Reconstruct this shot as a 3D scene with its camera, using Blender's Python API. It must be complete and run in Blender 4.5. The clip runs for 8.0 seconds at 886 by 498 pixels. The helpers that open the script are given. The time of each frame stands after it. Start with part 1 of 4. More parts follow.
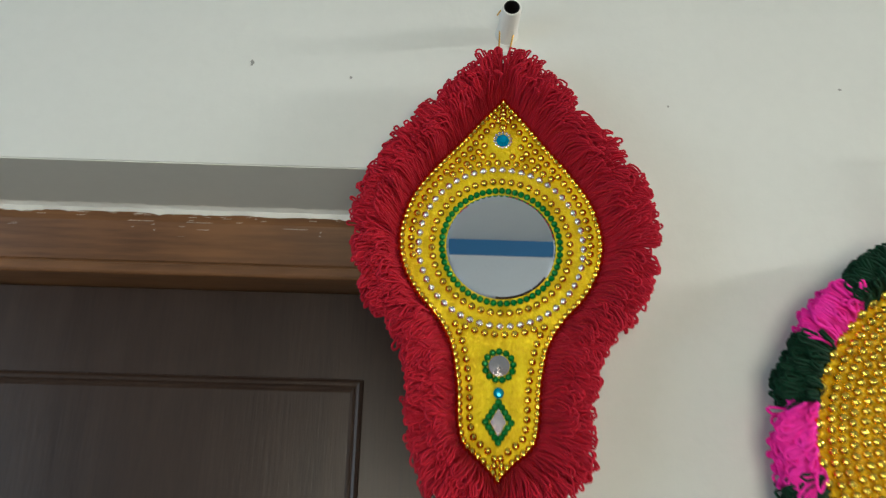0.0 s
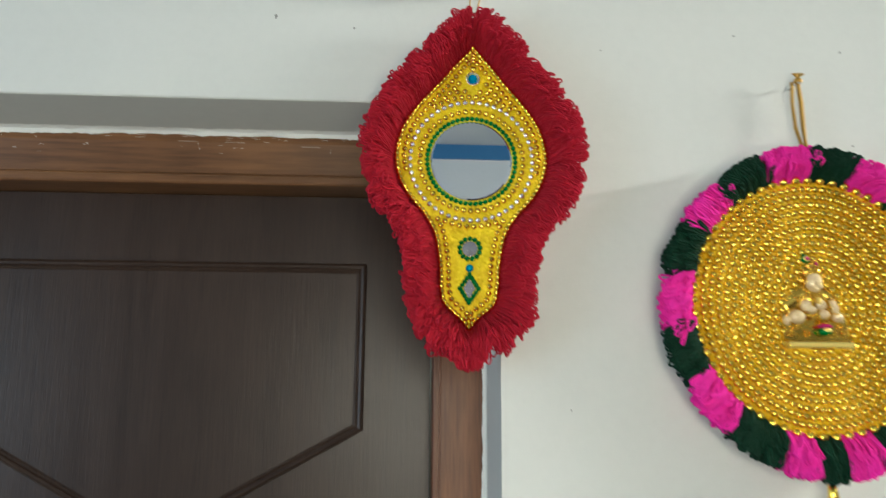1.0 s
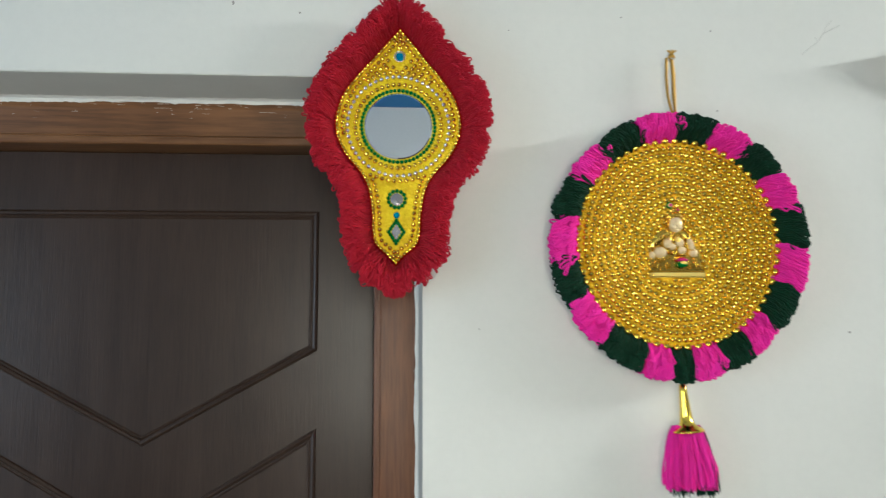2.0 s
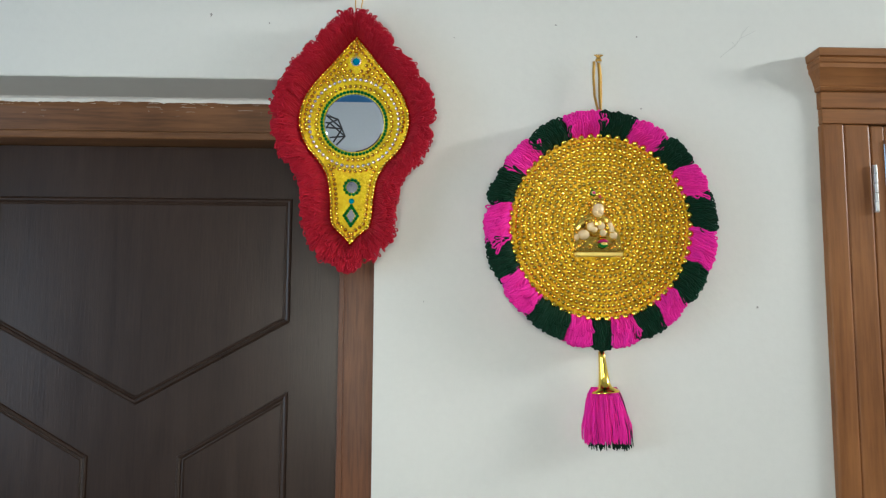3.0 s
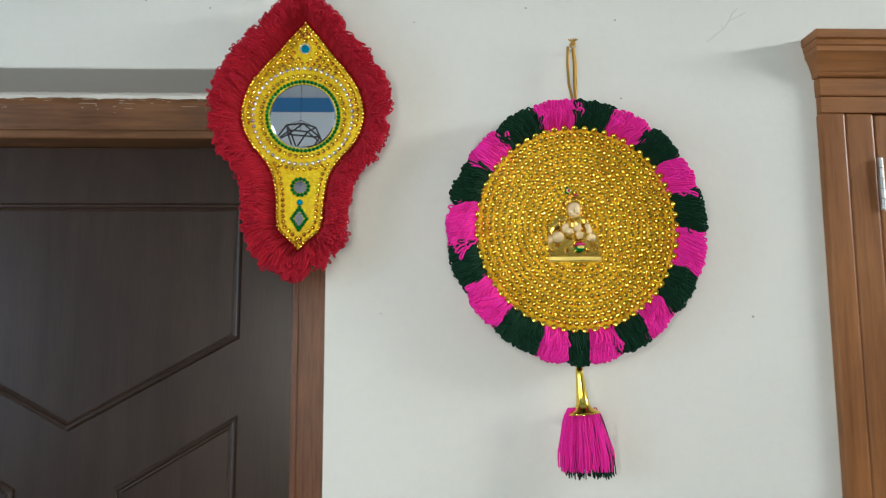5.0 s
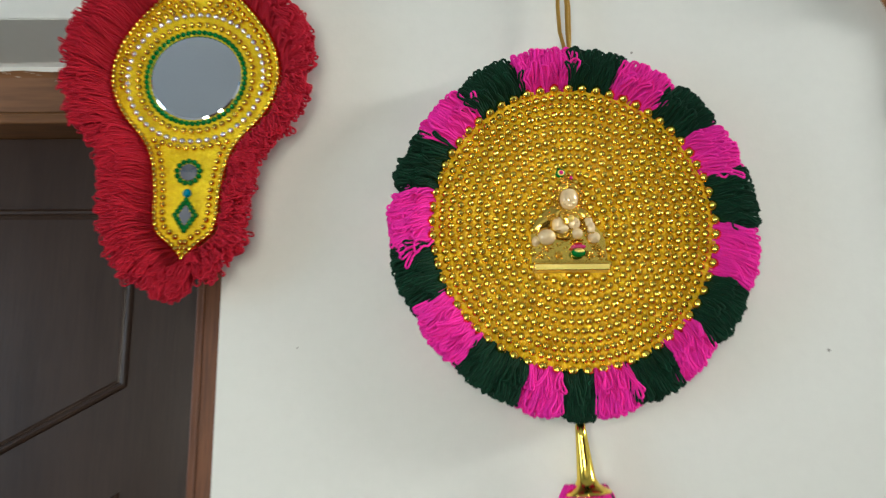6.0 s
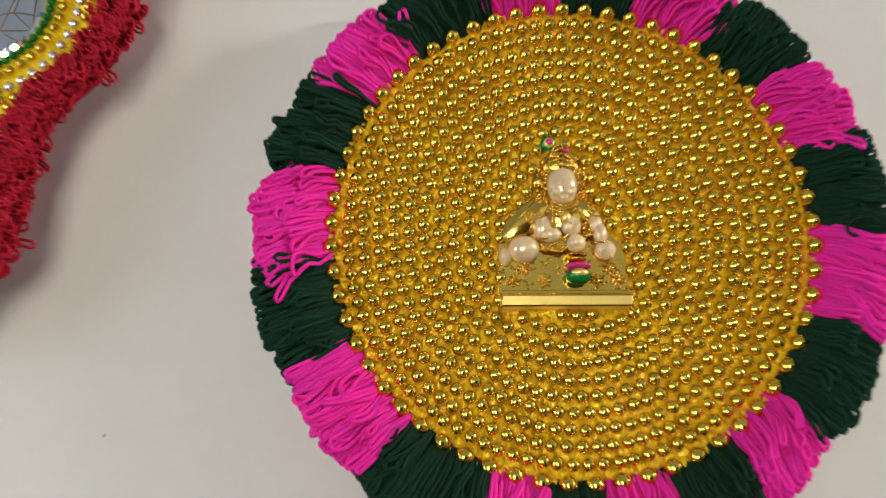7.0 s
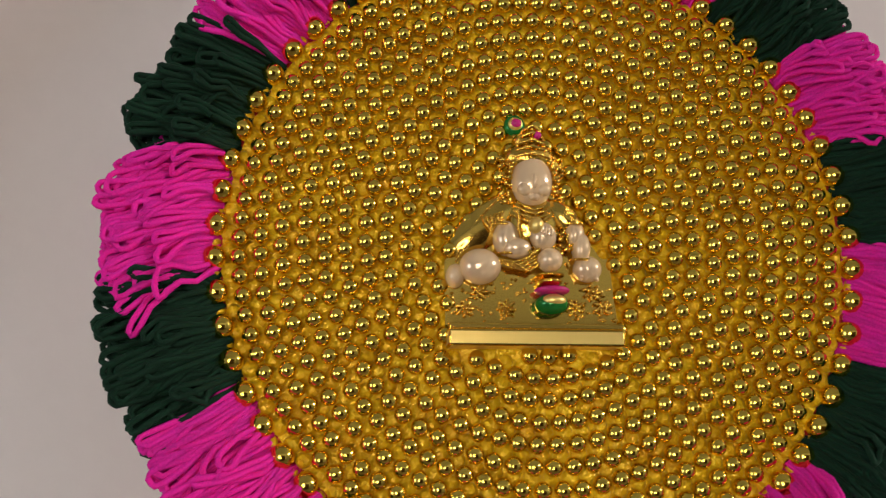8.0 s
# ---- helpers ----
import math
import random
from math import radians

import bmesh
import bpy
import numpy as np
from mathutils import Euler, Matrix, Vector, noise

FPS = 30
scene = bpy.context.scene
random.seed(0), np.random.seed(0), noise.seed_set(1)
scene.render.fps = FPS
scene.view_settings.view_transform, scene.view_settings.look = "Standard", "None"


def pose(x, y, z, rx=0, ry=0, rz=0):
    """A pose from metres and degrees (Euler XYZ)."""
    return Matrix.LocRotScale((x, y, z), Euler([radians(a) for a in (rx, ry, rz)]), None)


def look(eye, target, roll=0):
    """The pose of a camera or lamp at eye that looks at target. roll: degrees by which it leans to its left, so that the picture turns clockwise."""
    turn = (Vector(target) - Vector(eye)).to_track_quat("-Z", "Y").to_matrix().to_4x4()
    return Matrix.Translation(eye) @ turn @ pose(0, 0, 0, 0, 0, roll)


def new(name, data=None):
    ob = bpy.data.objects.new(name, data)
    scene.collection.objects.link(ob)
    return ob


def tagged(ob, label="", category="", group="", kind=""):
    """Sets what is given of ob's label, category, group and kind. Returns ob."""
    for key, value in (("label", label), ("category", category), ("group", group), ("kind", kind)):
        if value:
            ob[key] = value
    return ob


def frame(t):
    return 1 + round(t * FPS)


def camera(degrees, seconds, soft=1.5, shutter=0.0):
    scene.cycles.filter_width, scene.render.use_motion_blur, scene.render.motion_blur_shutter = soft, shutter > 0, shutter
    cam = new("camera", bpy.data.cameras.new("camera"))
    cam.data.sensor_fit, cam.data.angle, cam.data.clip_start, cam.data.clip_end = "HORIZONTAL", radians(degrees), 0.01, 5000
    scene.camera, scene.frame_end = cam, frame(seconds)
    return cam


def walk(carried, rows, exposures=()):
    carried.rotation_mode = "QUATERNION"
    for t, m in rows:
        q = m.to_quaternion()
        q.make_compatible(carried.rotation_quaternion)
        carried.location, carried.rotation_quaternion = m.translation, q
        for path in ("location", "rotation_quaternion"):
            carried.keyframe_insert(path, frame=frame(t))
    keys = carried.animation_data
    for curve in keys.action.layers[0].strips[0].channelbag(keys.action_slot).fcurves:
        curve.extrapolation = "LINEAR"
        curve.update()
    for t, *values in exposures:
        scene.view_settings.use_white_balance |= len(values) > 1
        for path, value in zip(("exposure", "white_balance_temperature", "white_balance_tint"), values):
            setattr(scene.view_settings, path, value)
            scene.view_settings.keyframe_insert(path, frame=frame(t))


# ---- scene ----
cam = camera(61.0, 8.0, 1.2, 0.5)
PATH = [
    (0, (-0.024, -0.806, 1.797), (0.011, 1.093, 2.424), 1.4),
    (0.5, (-0.031, -0.957, 1.765), (0.002, 0.979, 2.264), 1.1),
    (1, (-0.039, -1.089, 1.724), (0.057, 0.873, 2.099), 0.4),
    (1.5, (-0.038, -1.222, 1.71), (0.134, 0.751, 1.987), -0.7),
    (2, (0.048, -1.339, 1.692), (0.178, 0.645, 1.916), -0.2),
    (3.3, (0.203, -1.543, 1.644), (0.26, 0.445, 1.844), 0.3),
    (3.5, (0.206, -1.544, 1.648), (0.264, 0.446, 1.842), 0.4),
    (4, (0.224, -1.545, 1.648), (0.281, 0.445, 1.842), 0.4),
    (4.5, (0.25, -1.509, 1.653), (0.305, 0.48, 1.858), 0.2),
    (4.7, (0.256, -1.464, 1.652), (0.316, 0.524, 1.864), 0.0),
    (5.8, (0.344, -1.051, 1.615), (0.398, 0.907, 2.009), -0.9),
    (6, (0.373, -0.97, 1.629), (0.402, 0.989, 2.031), -0.5),
    (6.5, (0.442, -0.757, 1.67), (0.416, 1.188, 2.133), 0.2),
    (7, (0.466, -0.585, 1.696), (0.437, 1.353, 2.191), 0.0),
    (7.5, (0.462, -0.457, 1.734), (0.545, 1.486, 2.199), -0.4),
    (8, (0.467, -0.446, 1.747), (0.614, 1.494, 2.211), 0.1),
]

EXPOSURES = [(0.0, 0.15, 6200.0, 3.0), (1.5, 0.36, 5930.0, 2.0), (2.2, 0.27, 5880.0, 4.0), (3.5, 0.24, 5860.0, 5.0), (4.5, 0.25, 5880.0, 5.0), (6.0, 0.28, 6060.0, 5.0), (7.0, 0.15, 6380.0, 13.0), (8.0, -0.26, 6680.0, 26.0)]
walk(cam, [(t, look(eye, target, roll)) for t, eye, target, roll in PATH], EXPOSURES)

# ---- world and lights ----
world = bpy.data.worlds.new("world")
scene.world = world
world.use_nodes = True
wn = world.node_tree
sky = wn.nodes.new("ShaderNodeTexSky")
sky.sky_type = "NISHITA"
sky.sun_disc = False
sky.sun_elevation, sky.sun_rotation = radians(35), radians(200)
wn.links.new(sky.outputs["Color"], wn.nodes["Background"].inputs["Color"])
wn.nodes["Background"].inputs["Strength"].default_value = 0.1


def area_lamp(name, m, sx, sy, watts, colour):
    lamp = bpy.data.lights.new(name, "AREA")
    lamp.shape, lamp.size, lamp.size_y = "RECTANGLE", sx, sy
    lamp.energy, lamp.color = watts, colour
    ob = new(name, lamp)
    ob.matrix_world = m
    return ob


# tube light on the side wall, long side along y
area_lamp("tube_lamp", look((4.08, -1.15, 2.82), (0.5, -1.15, 1.9)), 1.2, 0.05, 85.0, (1.0, 0.97, 0.9))
# daylight in the window of the other side wall
area_lamp("window_lamp", look((-2.42, -1.7, 1.6), (0.5, -1.4, 1.6)), 1.1, 1.2, 24.0, (0.7, 0.84, 1.0))


# ---- materials ----
def material(name, colour, rough=0.6, metal=0.0, build=None, spec=0.5):
    m = bpy.data.materials.new(name)
    m.use_nodes = True
    n = m.node_tree.nodes["Principled BSDF"]
    n.inputs["Base Color"].default_value = (*colour, 1)
    n.inputs["Roughness"].default_value = rough
    n.inputs["Metallic"].default_value = metal
    n.inputs["Specular IOR Level"].default_value = spec
    if build:
        build(m.node_tree, n)
    return m


def mapped(t, scale):
    c = t.nodes.new("ShaderNodeTexCoord")
    p = t.nodes.new("ShaderNodeMapping")
    p.inputs["Scale"].default_value = scale
    t.links.new(c.outputs["Object"], p.inputs["Vector"])
    return p.outputs["Vector"]


def noise_node(t, vec, scale, detail=4.0, rough=0.6, dist=0.0):
    n = t.nodes.new("ShaderNodeTexNoise")
    n.inputs["Scale"].default_value = scale
    n.inputs["Detail"].default_value = detail
    n.inputs["Roughness"].default_value = rough
    n.inputs["Distortion"].default_value = dist
    t.links.new(vec, n.inputs["Vector"])
    return n.outputs["Fac"]


def ramp(t, fac, stops):
    r = t.nodes.new("ShaderNodeValToRGB")
    while len(r.color_ramp.elements) < len(stops):
        r.color_ramp.elements.new(0.5)
    for e, (p, c) in zip(r.color_ramp.elements, stops):
        e.position, e.color = p, (*c, 1)
    t.links.new(fac, r.inputs["Fac"])
    return r.outputs["Color"]


def mix(t, fac, a, b, mode="MIX"):
    m = t.nodes.new("ShaderNodeMix")
    m.data_type, m.blend_type = "RGBA", mode
    for v, s in ((fac, m.inputs["Factor"]), (a, m.inputs["A"]), (b, m.inputs["B"])):
        if hasattr(v, "is_linked"):
            t.links.new(v, s)
        else:
            s.default_value = v if isinstance(v, float) else (*v, 1)
    return m.outputs["Result"]


def bump(t, n, height, strength, distance):
    b = t.nodes.new("ShaderNodeBump")
    b.inputs["Strength"].default_value, b.inputs["Distance"].default_value = strength, distance
    t.links.new(height, b.inputs["Height"])
    t.links.new(b.outputs["Normal"], n.inputs["Normal"])


def scaled(t, fac, lo, hi):
    m = t.nodes.new("ShaderNodeMapRange")
    m.inputs["To Min"].default_value, m.inputs["To Max"].default_value = lo, hi
    t.links.new(fac, m.inputs["Value"])
    return m.outputs["Result"]


def plaster(c):
    def f(t, n):
        v = mapped(t, (1, 1, 1))
        big = noise_node(t, v, 2.2, 5)
        fine = noise_node(t, v, 60, 5)
        a = ramp(t, big, [(0.3, tuple(x * 0.955 for x in c)), (0.7, c)])
        t.links.new(mix(t, 0.25, a, ramp(t, fine, [(0.35, tuple(x * 0.93 for x in c)), (0.6, c)])), n.inputs["Base Color"])
        bump(t, n, mix(t, 0.5, big, fine), 0.25, 0.003)
    return f


def grain(dark, light, along="z", size=1.0, streak=0.35, relief_depth=0.12):
    """Wood with fibres along one axis."""
    def f(t, n):
        s = {"z": (14, 14, 0.9), "x": (0.9, 14, 14)}[along]
        v = mapped(t, tuple(x * size for x in s))
        a = noise_node(t, v, 2.0, 7, 0.65, 0.6)
        b = noise_node(t, mapped(t, tuple(x * size * 5 for x in s)), 3.0, 4, 0.6)
        big = noise_node(t, mapped(t, (1, 1, 1)), 3.0, 3)
        c = ramp(t, a, [(0.3, dark), (0.68, light)])
        c = mix(t, streak, c, ramp(t, b, [(0.35, tuple(x * 0.55 for x in dark)), (0.6, light)]))
        c = mix(t, 0.35, c, ramp(t, big, [(0.35, dark), (0.65, light)]))
        t.links.new(c, n.inputs["Base Color"])
        t.links.new(scaled(t, a, n.inputs["Roughness"].default_value - 0.08, n.inputs["Roughness"].default_value + 0.12), n.inputs["Roughness"])
        bump(t, n, b, relief_depth, 0.0015)
    return f


def yarn(c):
    def f(t, n):
        v = mapped(t, (1, 1, 1))
        a = noise_node(t, v, 900, 3)
        i = t.nodes.new("ShaderNodeNewGeometry")
        r = i.outputs["Random Per Island"]
        t.links.new(mix(t, 0.5, ramp(t, r, [(0.0, tuple(x * 0.8 for x in c)), (1.0, tuple(min(1, x * 1.2) for x in c))]),
                        ramp(t, a, [(0.3, tuple(x * 0.6 for x in c)), (0.7, c)])), n.inputs["Base Color"])
        bump(t, n, a, 0.5, 0.0008)
        n.inputs["Subsurface Weight"].default_value = 0.45
        n.inputs["Subsurface Scale"].default_value = 0.004
        n.inputs["Subsurface Radius"].default_value = (1.0, 0.6, 0.6)
        n.inputs["Sheen Weight"].default_value = 0.16
        n.inputs["Sheen Roughness"].default_value = 0.5
        n.inputs["Sheen Tint"].default_value = (*[min(1, x * 2 + 0.02) for x in c], 1)
    return f


def foil(dark, light, cell):
    """Crinkled metallic gold cloth."""
    def f(t, n):
        v = mapped(t, (1, 1, 1))
        vo = t.nodes.new("ShaderNodeTexVoronoi")
        vo.inputs["Scale"].default_value = cell
        t.links.new(v, vo.inputs["Vector"])
        a = noise_node(t, v, cell * 0.7, 5, 0.7, 0.5)
        big = noise_node(t, v, 45, 3)
        t.links.new(mix(t, 0.5, ramp(t, a, [(0.3, dark), (0.65, light)]), ramp(t, big, [(0.35, dark), (0.6, light)])), n.inputs["Base Color"])
        lump = t.nodes.new("ShaderNodeTexVoronoi")
        lump.inputs["Scale"].default_value = cell * 0.28
        lump.feature = "SMOOTH_F1"
        t.links.new(v, lump.inputs["Vector"])
        bump(t, n, mix(t, 0.35, lump.outputs["Distance"], mix(t, 0.5, vo.outputs["Distance"], a)), 1.0, 0.004)
        # flakes that each lie a little differently
        flake = t.nodes.new("ShaderNodeTexVoronoi")
        flake.inputs["Scale"].default_value = cell * 1.7
        t.links.new(v, flake.inputs["Vector"])
        off = t.nodes.new("ShaderNodeVectorMath")
        off.operation = "SUBTRACT"
        t.links.new(flake.outputs["Color"], off.inputs[0])
        off.inputs[1].default_value = (0.5, 0.5, 0.5)
        add = t.nodes.new("ShaderNodeVectorMath")
        add.operation = "MULTIPLY_ADD"
        t.links.new(off.outputs["Vector"], add.inputs[0])
        add.inputs[1].default_value = (0.55, 0.55, 0.55)
        t.links.new(n.inputs["Normal"].links[0].from_socket, add.inputs[2])
        unit = t.nodes.new("ShaderNodeVectorMath")
        unit.operation = "NORMALIZE"
        t.links.new(add.outputs["Vector"], unit.inputs[0])
        t.links.new(unit.outputs["Vector"], n.inputs["Normal"])
    return f


M_WALL = material("white wall paint", (0.69, 0.69, 0.65), 0.7, build=plaster((0.69, 0.69, 0.65)))
# white paint darkened and blued: the dimness of the far walls is in the colour
M_FAR = material("dimmed white far wall paint", (0.42, 0.45, 0.48), 0.75, build=plaster((0.42, 0.45, 0.48)))
M_BLUE = material("blue border paint", (0.022, 0.115, 0.26), 0.55, build=plaster((0.022, 0.115, 0.26)))
M_CEIL = material("ceiling paint", (0.38, 0.40, 0.42), 0.8, build=plaster((0.38, 0.40, 0.42)))
M_FLOOR = material("floor stone", (0.15, 0.13, 0.11), 0.35, build=plaster((0.15, 0.13, 0.11)))
M_SMEAR = material("white paint smear", (0.84, 0.82, 0.76), 0.75, build=plaster((0.84, 0.82, 0.76)))
M_DOOR = material("dark brown door laminate", (0.034, 0.021, 0.015), 0.33, build=grain((0.025, 0.0135, 0.0092), (0.051, 0.029, 0.0195), "z", 1.0, 0.3, 0.22), spec=0.35)
M_FRAME_Z = material("brown polished frame", (0.13, 0.06, 0.03), 0.38, build=grain((0.07, 0.022, 0.010), (0.24, 0.092, 0.036), "z", 0.7, 0.45), spec=0.3)
M_FRAME_X = material("brown polished head frame", (0.13, 0.06, 0.03), 0.38, build=grain((0.055, 0.022, 0.009), (0.27, 0.125, 0.050), "x", 0.6, 0.4), spec=0.3)
M_TEAK_Z = material("teak upright", (0.3, 0.14, 0.06), 0.4, build=grain((0.15, 0.056, 0.018), (0.36, 0.155, 0.052), "z", 0.6, 0.3), spec=0.3)
M_TEAK_X = material("teak rail", (0.3, 0.14, 0.06), 0.4, build=grain((0.15, 0.056, 0.018), (0.36, 0.155, 0.052), "x", 0.6, 0.3), spec=0.3)
M_STEEL = material("hinge steel", (0.6, 0.58, 0.55), 0.3, 1.0)
M_PANE = material("dark glass", (0.03, 0.035, 0.03), 0.08, 0.0, spec=0.6)
M_RED = material("red yarn", (0.44, 0.009, 0.026), 0.9, build=yarn((0.44, 0.009, 0.026)), spec=0.2)
M_PINK = material("pink yarn", (0.95, 0.022, 0.37), 0.9, build=yarn((0.95, 0.022, 0.37)), spec=0.2)
M_GREEN = material("dark green yarn", (0.003, 0.028, 0.013), 0.9, build=yarn((0.003, 0.028, 0.013)), spec=0.2)
M_REDFELT = material("red cloth", (0.5, 0.02, 0.012), 0.8, build=yarn((0.5, 0.02, 0.012)))
M_FOIL = material("gold cloth", (0.8, 0.46, 0.03), 0.3, 0.25, build=foil((0.74, 0.38, 0.003), (1.0, 0.74, 0.012), 420))
M_FOIL_Y = material("yellow gold cloth", (0.9, 0.62, 0.03), 0.3, 0.5, build=foil((0.78, 0.50, 0.003), (1.0, 0.80, 0.012), 520))
M_GOLD = material("gold bead", (0.91, 0.66, 0.095), 0.09, 1.0)
M_SILVER = material("silver bead", (0.90, 0.89, 0.88), 0.24, 1.0)
M_GREENB = material("green bead", (0.005, 0.2, 0.03), 0.15, 0.35)
M_TEAL = material("blue gem", (0.0, 0.32, 0.55), 0.08, 0.4)
M_MIRROR = material("mirror", (0.86, 0.88, 0.9), 0.0, 1.0)
M_SHEET = material("small mirror", (0.42, 0.40, 0.41), 0.12, 1.0)
M_PEARL = material("pearl paint", (0.80, 0.62, 0.36), 0.12, 0.3, spec=0.7)


def relief(t, n):
    v = mapped(t, (1, 1, 1))
    a = noise_node(t, v, 260, 4, 0.6, 1.2)
    b = noise_node(t, mapped(t, (1, 1, 0.35)), 700, 3)
    bump(t, n, mix(t, 0.35, a, b), 0.4, 0.0012)


M_GOLDS = material("cast gold", (0.85, 0.55, 0.08), 0.14, 1.0, build=relief)
M_SMOOTH = material("smooth gilding", (0.84, 0.58, 0.10), 0.15, 1.0)
M_BELL = material("polished gold", (0.9, 0.64, 0.10), 0.13, 1.0)
M_SATIN = material("satin gold", (0.98, 0.76, 0.22), 0.36, 0.8)
M_SOFFIT = material("grey cement render", (0.69, 0.69, 0.64), 0.8, build=plaster((0.69, 0.69, 0.64)))
M_MAGENTA = material("magenta paint", (0.55, 0.02, 0.18), 0.25)
M_CORD = material("gold cord", (0.55, 0.32, 0.07), 0.3, 0.8)
M_BLACK = material("black wire", (0.01, 0.01, 0.01), 0.5)
M_WIRE = material("brass wire", (0.35, 0.25, 0.12), 0.35, 0.9)
M_PIPE = material("white painted pipe", (0.7, 0.69, 0.65), 0.5, build=plaster((0.7, 0.69, 0.65)))
M_MARK = material("wall mark", (0.3, 0.29, 0.27), 0.8)
M_CRACK = material("fine crack", (0.54, 0.54, 0.51), 0.8)


def glow(name, colour, strength):
    m = bpy.data.materials.new(name)
    m.use_nodes = True
    n = m.node_tree.nodes["Principled BSDF"]
    n.inputs["Emission Color"].default_value = (*colour, 1)
    n.inputs["Emission Strength"].default_value = strength
    return m


M_TUBE = glow("lit tube", (1.0, 0.97, 0.9), 6.0)
# glow of the added ring that stands in for the light beside the camera
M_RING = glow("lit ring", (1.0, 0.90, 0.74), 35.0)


# ---- building helpers ----
def mesh_object(name, me, mat, parent=None, label="", smooth=False):
    for one in (mat if isinstance(mat, list) else [mat]):
        me.materials.append(one)
    if smooth:
        me.polygons.foreach_set("use_smooth", [True] * len(me.polygons))
    ob = new(name, me)
    ob.parent = parent
    if label:
        ob["label"] = label
    return ob


def part(name, bm, mat, parent=None, label="", smooth=False):
    bmesh.ops.recalc_face_normals(bm, faces=bm.faces)
    me = bpy.data.meshes.new(name)
    bm.to_mesh(me)
    bm.free()
    return mesh_object(name, me, mat, parent, label, smooth)


def thing(name, m, label, category, group="", kind=""):
    ob = new(name)
    ob.matrix_world = m
    ob.empty_display_size = 0.05
    return tagged(ob, label, category, group, kind)


def box(bm, x0, x1, y0, y1, z0, z1, bevel=0.0, mi=0):
    vs = [bm.verts.new((x, y, z)) for x in (x0, x1) for y in (y0, y1) for z in (z0, z1)]
    fs = [bm.faces.new([vs[i] for i in q]) for q in ((0, 1, 3, 2), (4, 6, 7, 5), (0, 4, 5, 1), (2, 3, 7, 6), (0, 2, 6, 4), (1, 5, 7, 3))]
    for q in fs:
        q.material_index = mi
    if bevel:
        es = {e for q in fs for e in q.edges}
        bmesh.ops.bevel(bm, geom=list(es), offset=bevel, segments=2, affect="EDGES", profile=0.5)
    return bm


def tubes(name, lines, radius, mat, parent=None, label="", sides=5):
    """Round strands along polylines, as one mesh."""
    verts, faces = [], []
    ring = [(math.cos(2 * math.pi * k / sides), math.sin(2 * math.pi * k / sides)) for k in range(sides)]
    base = 0
    for line in lines:
        p = np.asarray(line, float)
        tan = np.gradient(p, axis=0)
        tan /= np.linalg.norm(tan, axis=1)[:, None] + 1e-12
        ref = np.array([0.0, 1.0, 0.0]) if abs(tan[:, 1]).mean() < 0.8 else np.array([1.0, 0.0, 0.0])
        a = np.cross(tan, ref)
        a /= np.linalg.norm(a, axis=1)[:, None] + 1e-9
        b = np.cross(tan, a)
        for c, s in ring:
            verts.append(p + radius * (c * a + s * b))
        n = len(p)
        idx = base + np.arange(sides * n).reshape(sides, n)
        nxt = np.roll(idx, -1, axis=0)
        faces.append(np.stack([idx[:, :-1], nxt[:, :-1], nxt[:, 1:], idx[:, 1:]], -1).reshape(-1, 4))
        base += sides * n
    me = bpy.data.meshes.new(name)
    me.from_pydata(np.concatenate(verts).tolist(), [], np.concatenate(faces).tolist())
    me.update()
    return mesh_object(name, me, mat, parent, label, True)


def lathe(bm, profile, seg=24, centre=(0, 0, 0), axis="z"):
    rings = []
    for r, h in profile:
        row = []
        for k in range(seg):
            a = 2 * math.pi * k / seg
            u, v = r * math.cos(a), r * math.sin(a)
            p = {"z": (u, v, h), "y": (u, h, v), "x": (h, u, v)}[axis]
            row.append(bm.verts.new([p[i] + centre[i] for i in range(3)]))
        rings.append(row)
    for a, b in zip(rings, rings[1:]):
        for k in range(seg):
            bm.faces.new((a[k], a[(k + 1) % seg], b[(k + 1) % seg], b[k]))
    return rings


def ball(bm, centre, size, mi=0, sub=3):
    m = Matrix.Translation(centre) @ Matrix.Diagonal((*size, 1))
    out = bmesh.ops.create_icosphere(bm, subdivisions=sub, radius=1.0, matrix=m)
    for v in out["verts"]:
        for q in v.link_faces:
            q.material_index = mi


def ball_mesh(name, r, mat, sub=2, flat=1.0):
    bm = bmesh.new()
    bmesh.ops.create_icosphere(bm, subdivisions=sub, radius=r, matrix=Matrix.Diagonal((1, flat, 1, 1)))
    me = bpy.data.meshes.new(name)
    bm.to_mesh(me)
    bm.free()
    me.polygons.foreach_set("use_smooth", [True] * len(me.polygons))
    me.materials.append(mat)
    return me


def beads(name, me, places, parent, limit=300):
    """Single beads on one mesh; those past the limit joined."""
    for p in places[:limit]:
        ob = new(name, me)
        ob.parent = parent
        ob.location = p
    rest = places[limit:]
    if rest:
        v = np.array([x.co[:] for x in me.vertices])
        f = np.array([q.vertices[:] for q in me.polygons])
        allv = np.concatenate([v + np.array(p) for p in rest])
        allf = np.concatenate([f + k * len(v) for k in range(len(rest))])
        joined = bpy.data.meshes.new(name + "_mass")
        joined.from_pydata(allv.tolist(), [], allf.tolist())
        ob = mesh_object(name + "_mass", joined, me.materials[0], parent, "", True)
        ob["kind"] = "stuff"


def polygon_slab(bm, pts, y0, y1, mi=0):
    """Flat plate in the xz plane between two depths."""
    a = [bm.verts.new((x, y0, z)) for x, z in pts]
    b = [bm.verts.new((x, y1, z)) for x, z in pts]
    bm.faces.new(a).material_index = mi
    bm.faces.new(b[::-1]).material_index = mi
    for i in range(len(pts)):
        j = (i + 1) % len(pts)
        bm.faces.new((a[i], a[j], b[j], b[i])).material_index = mi
    return bm


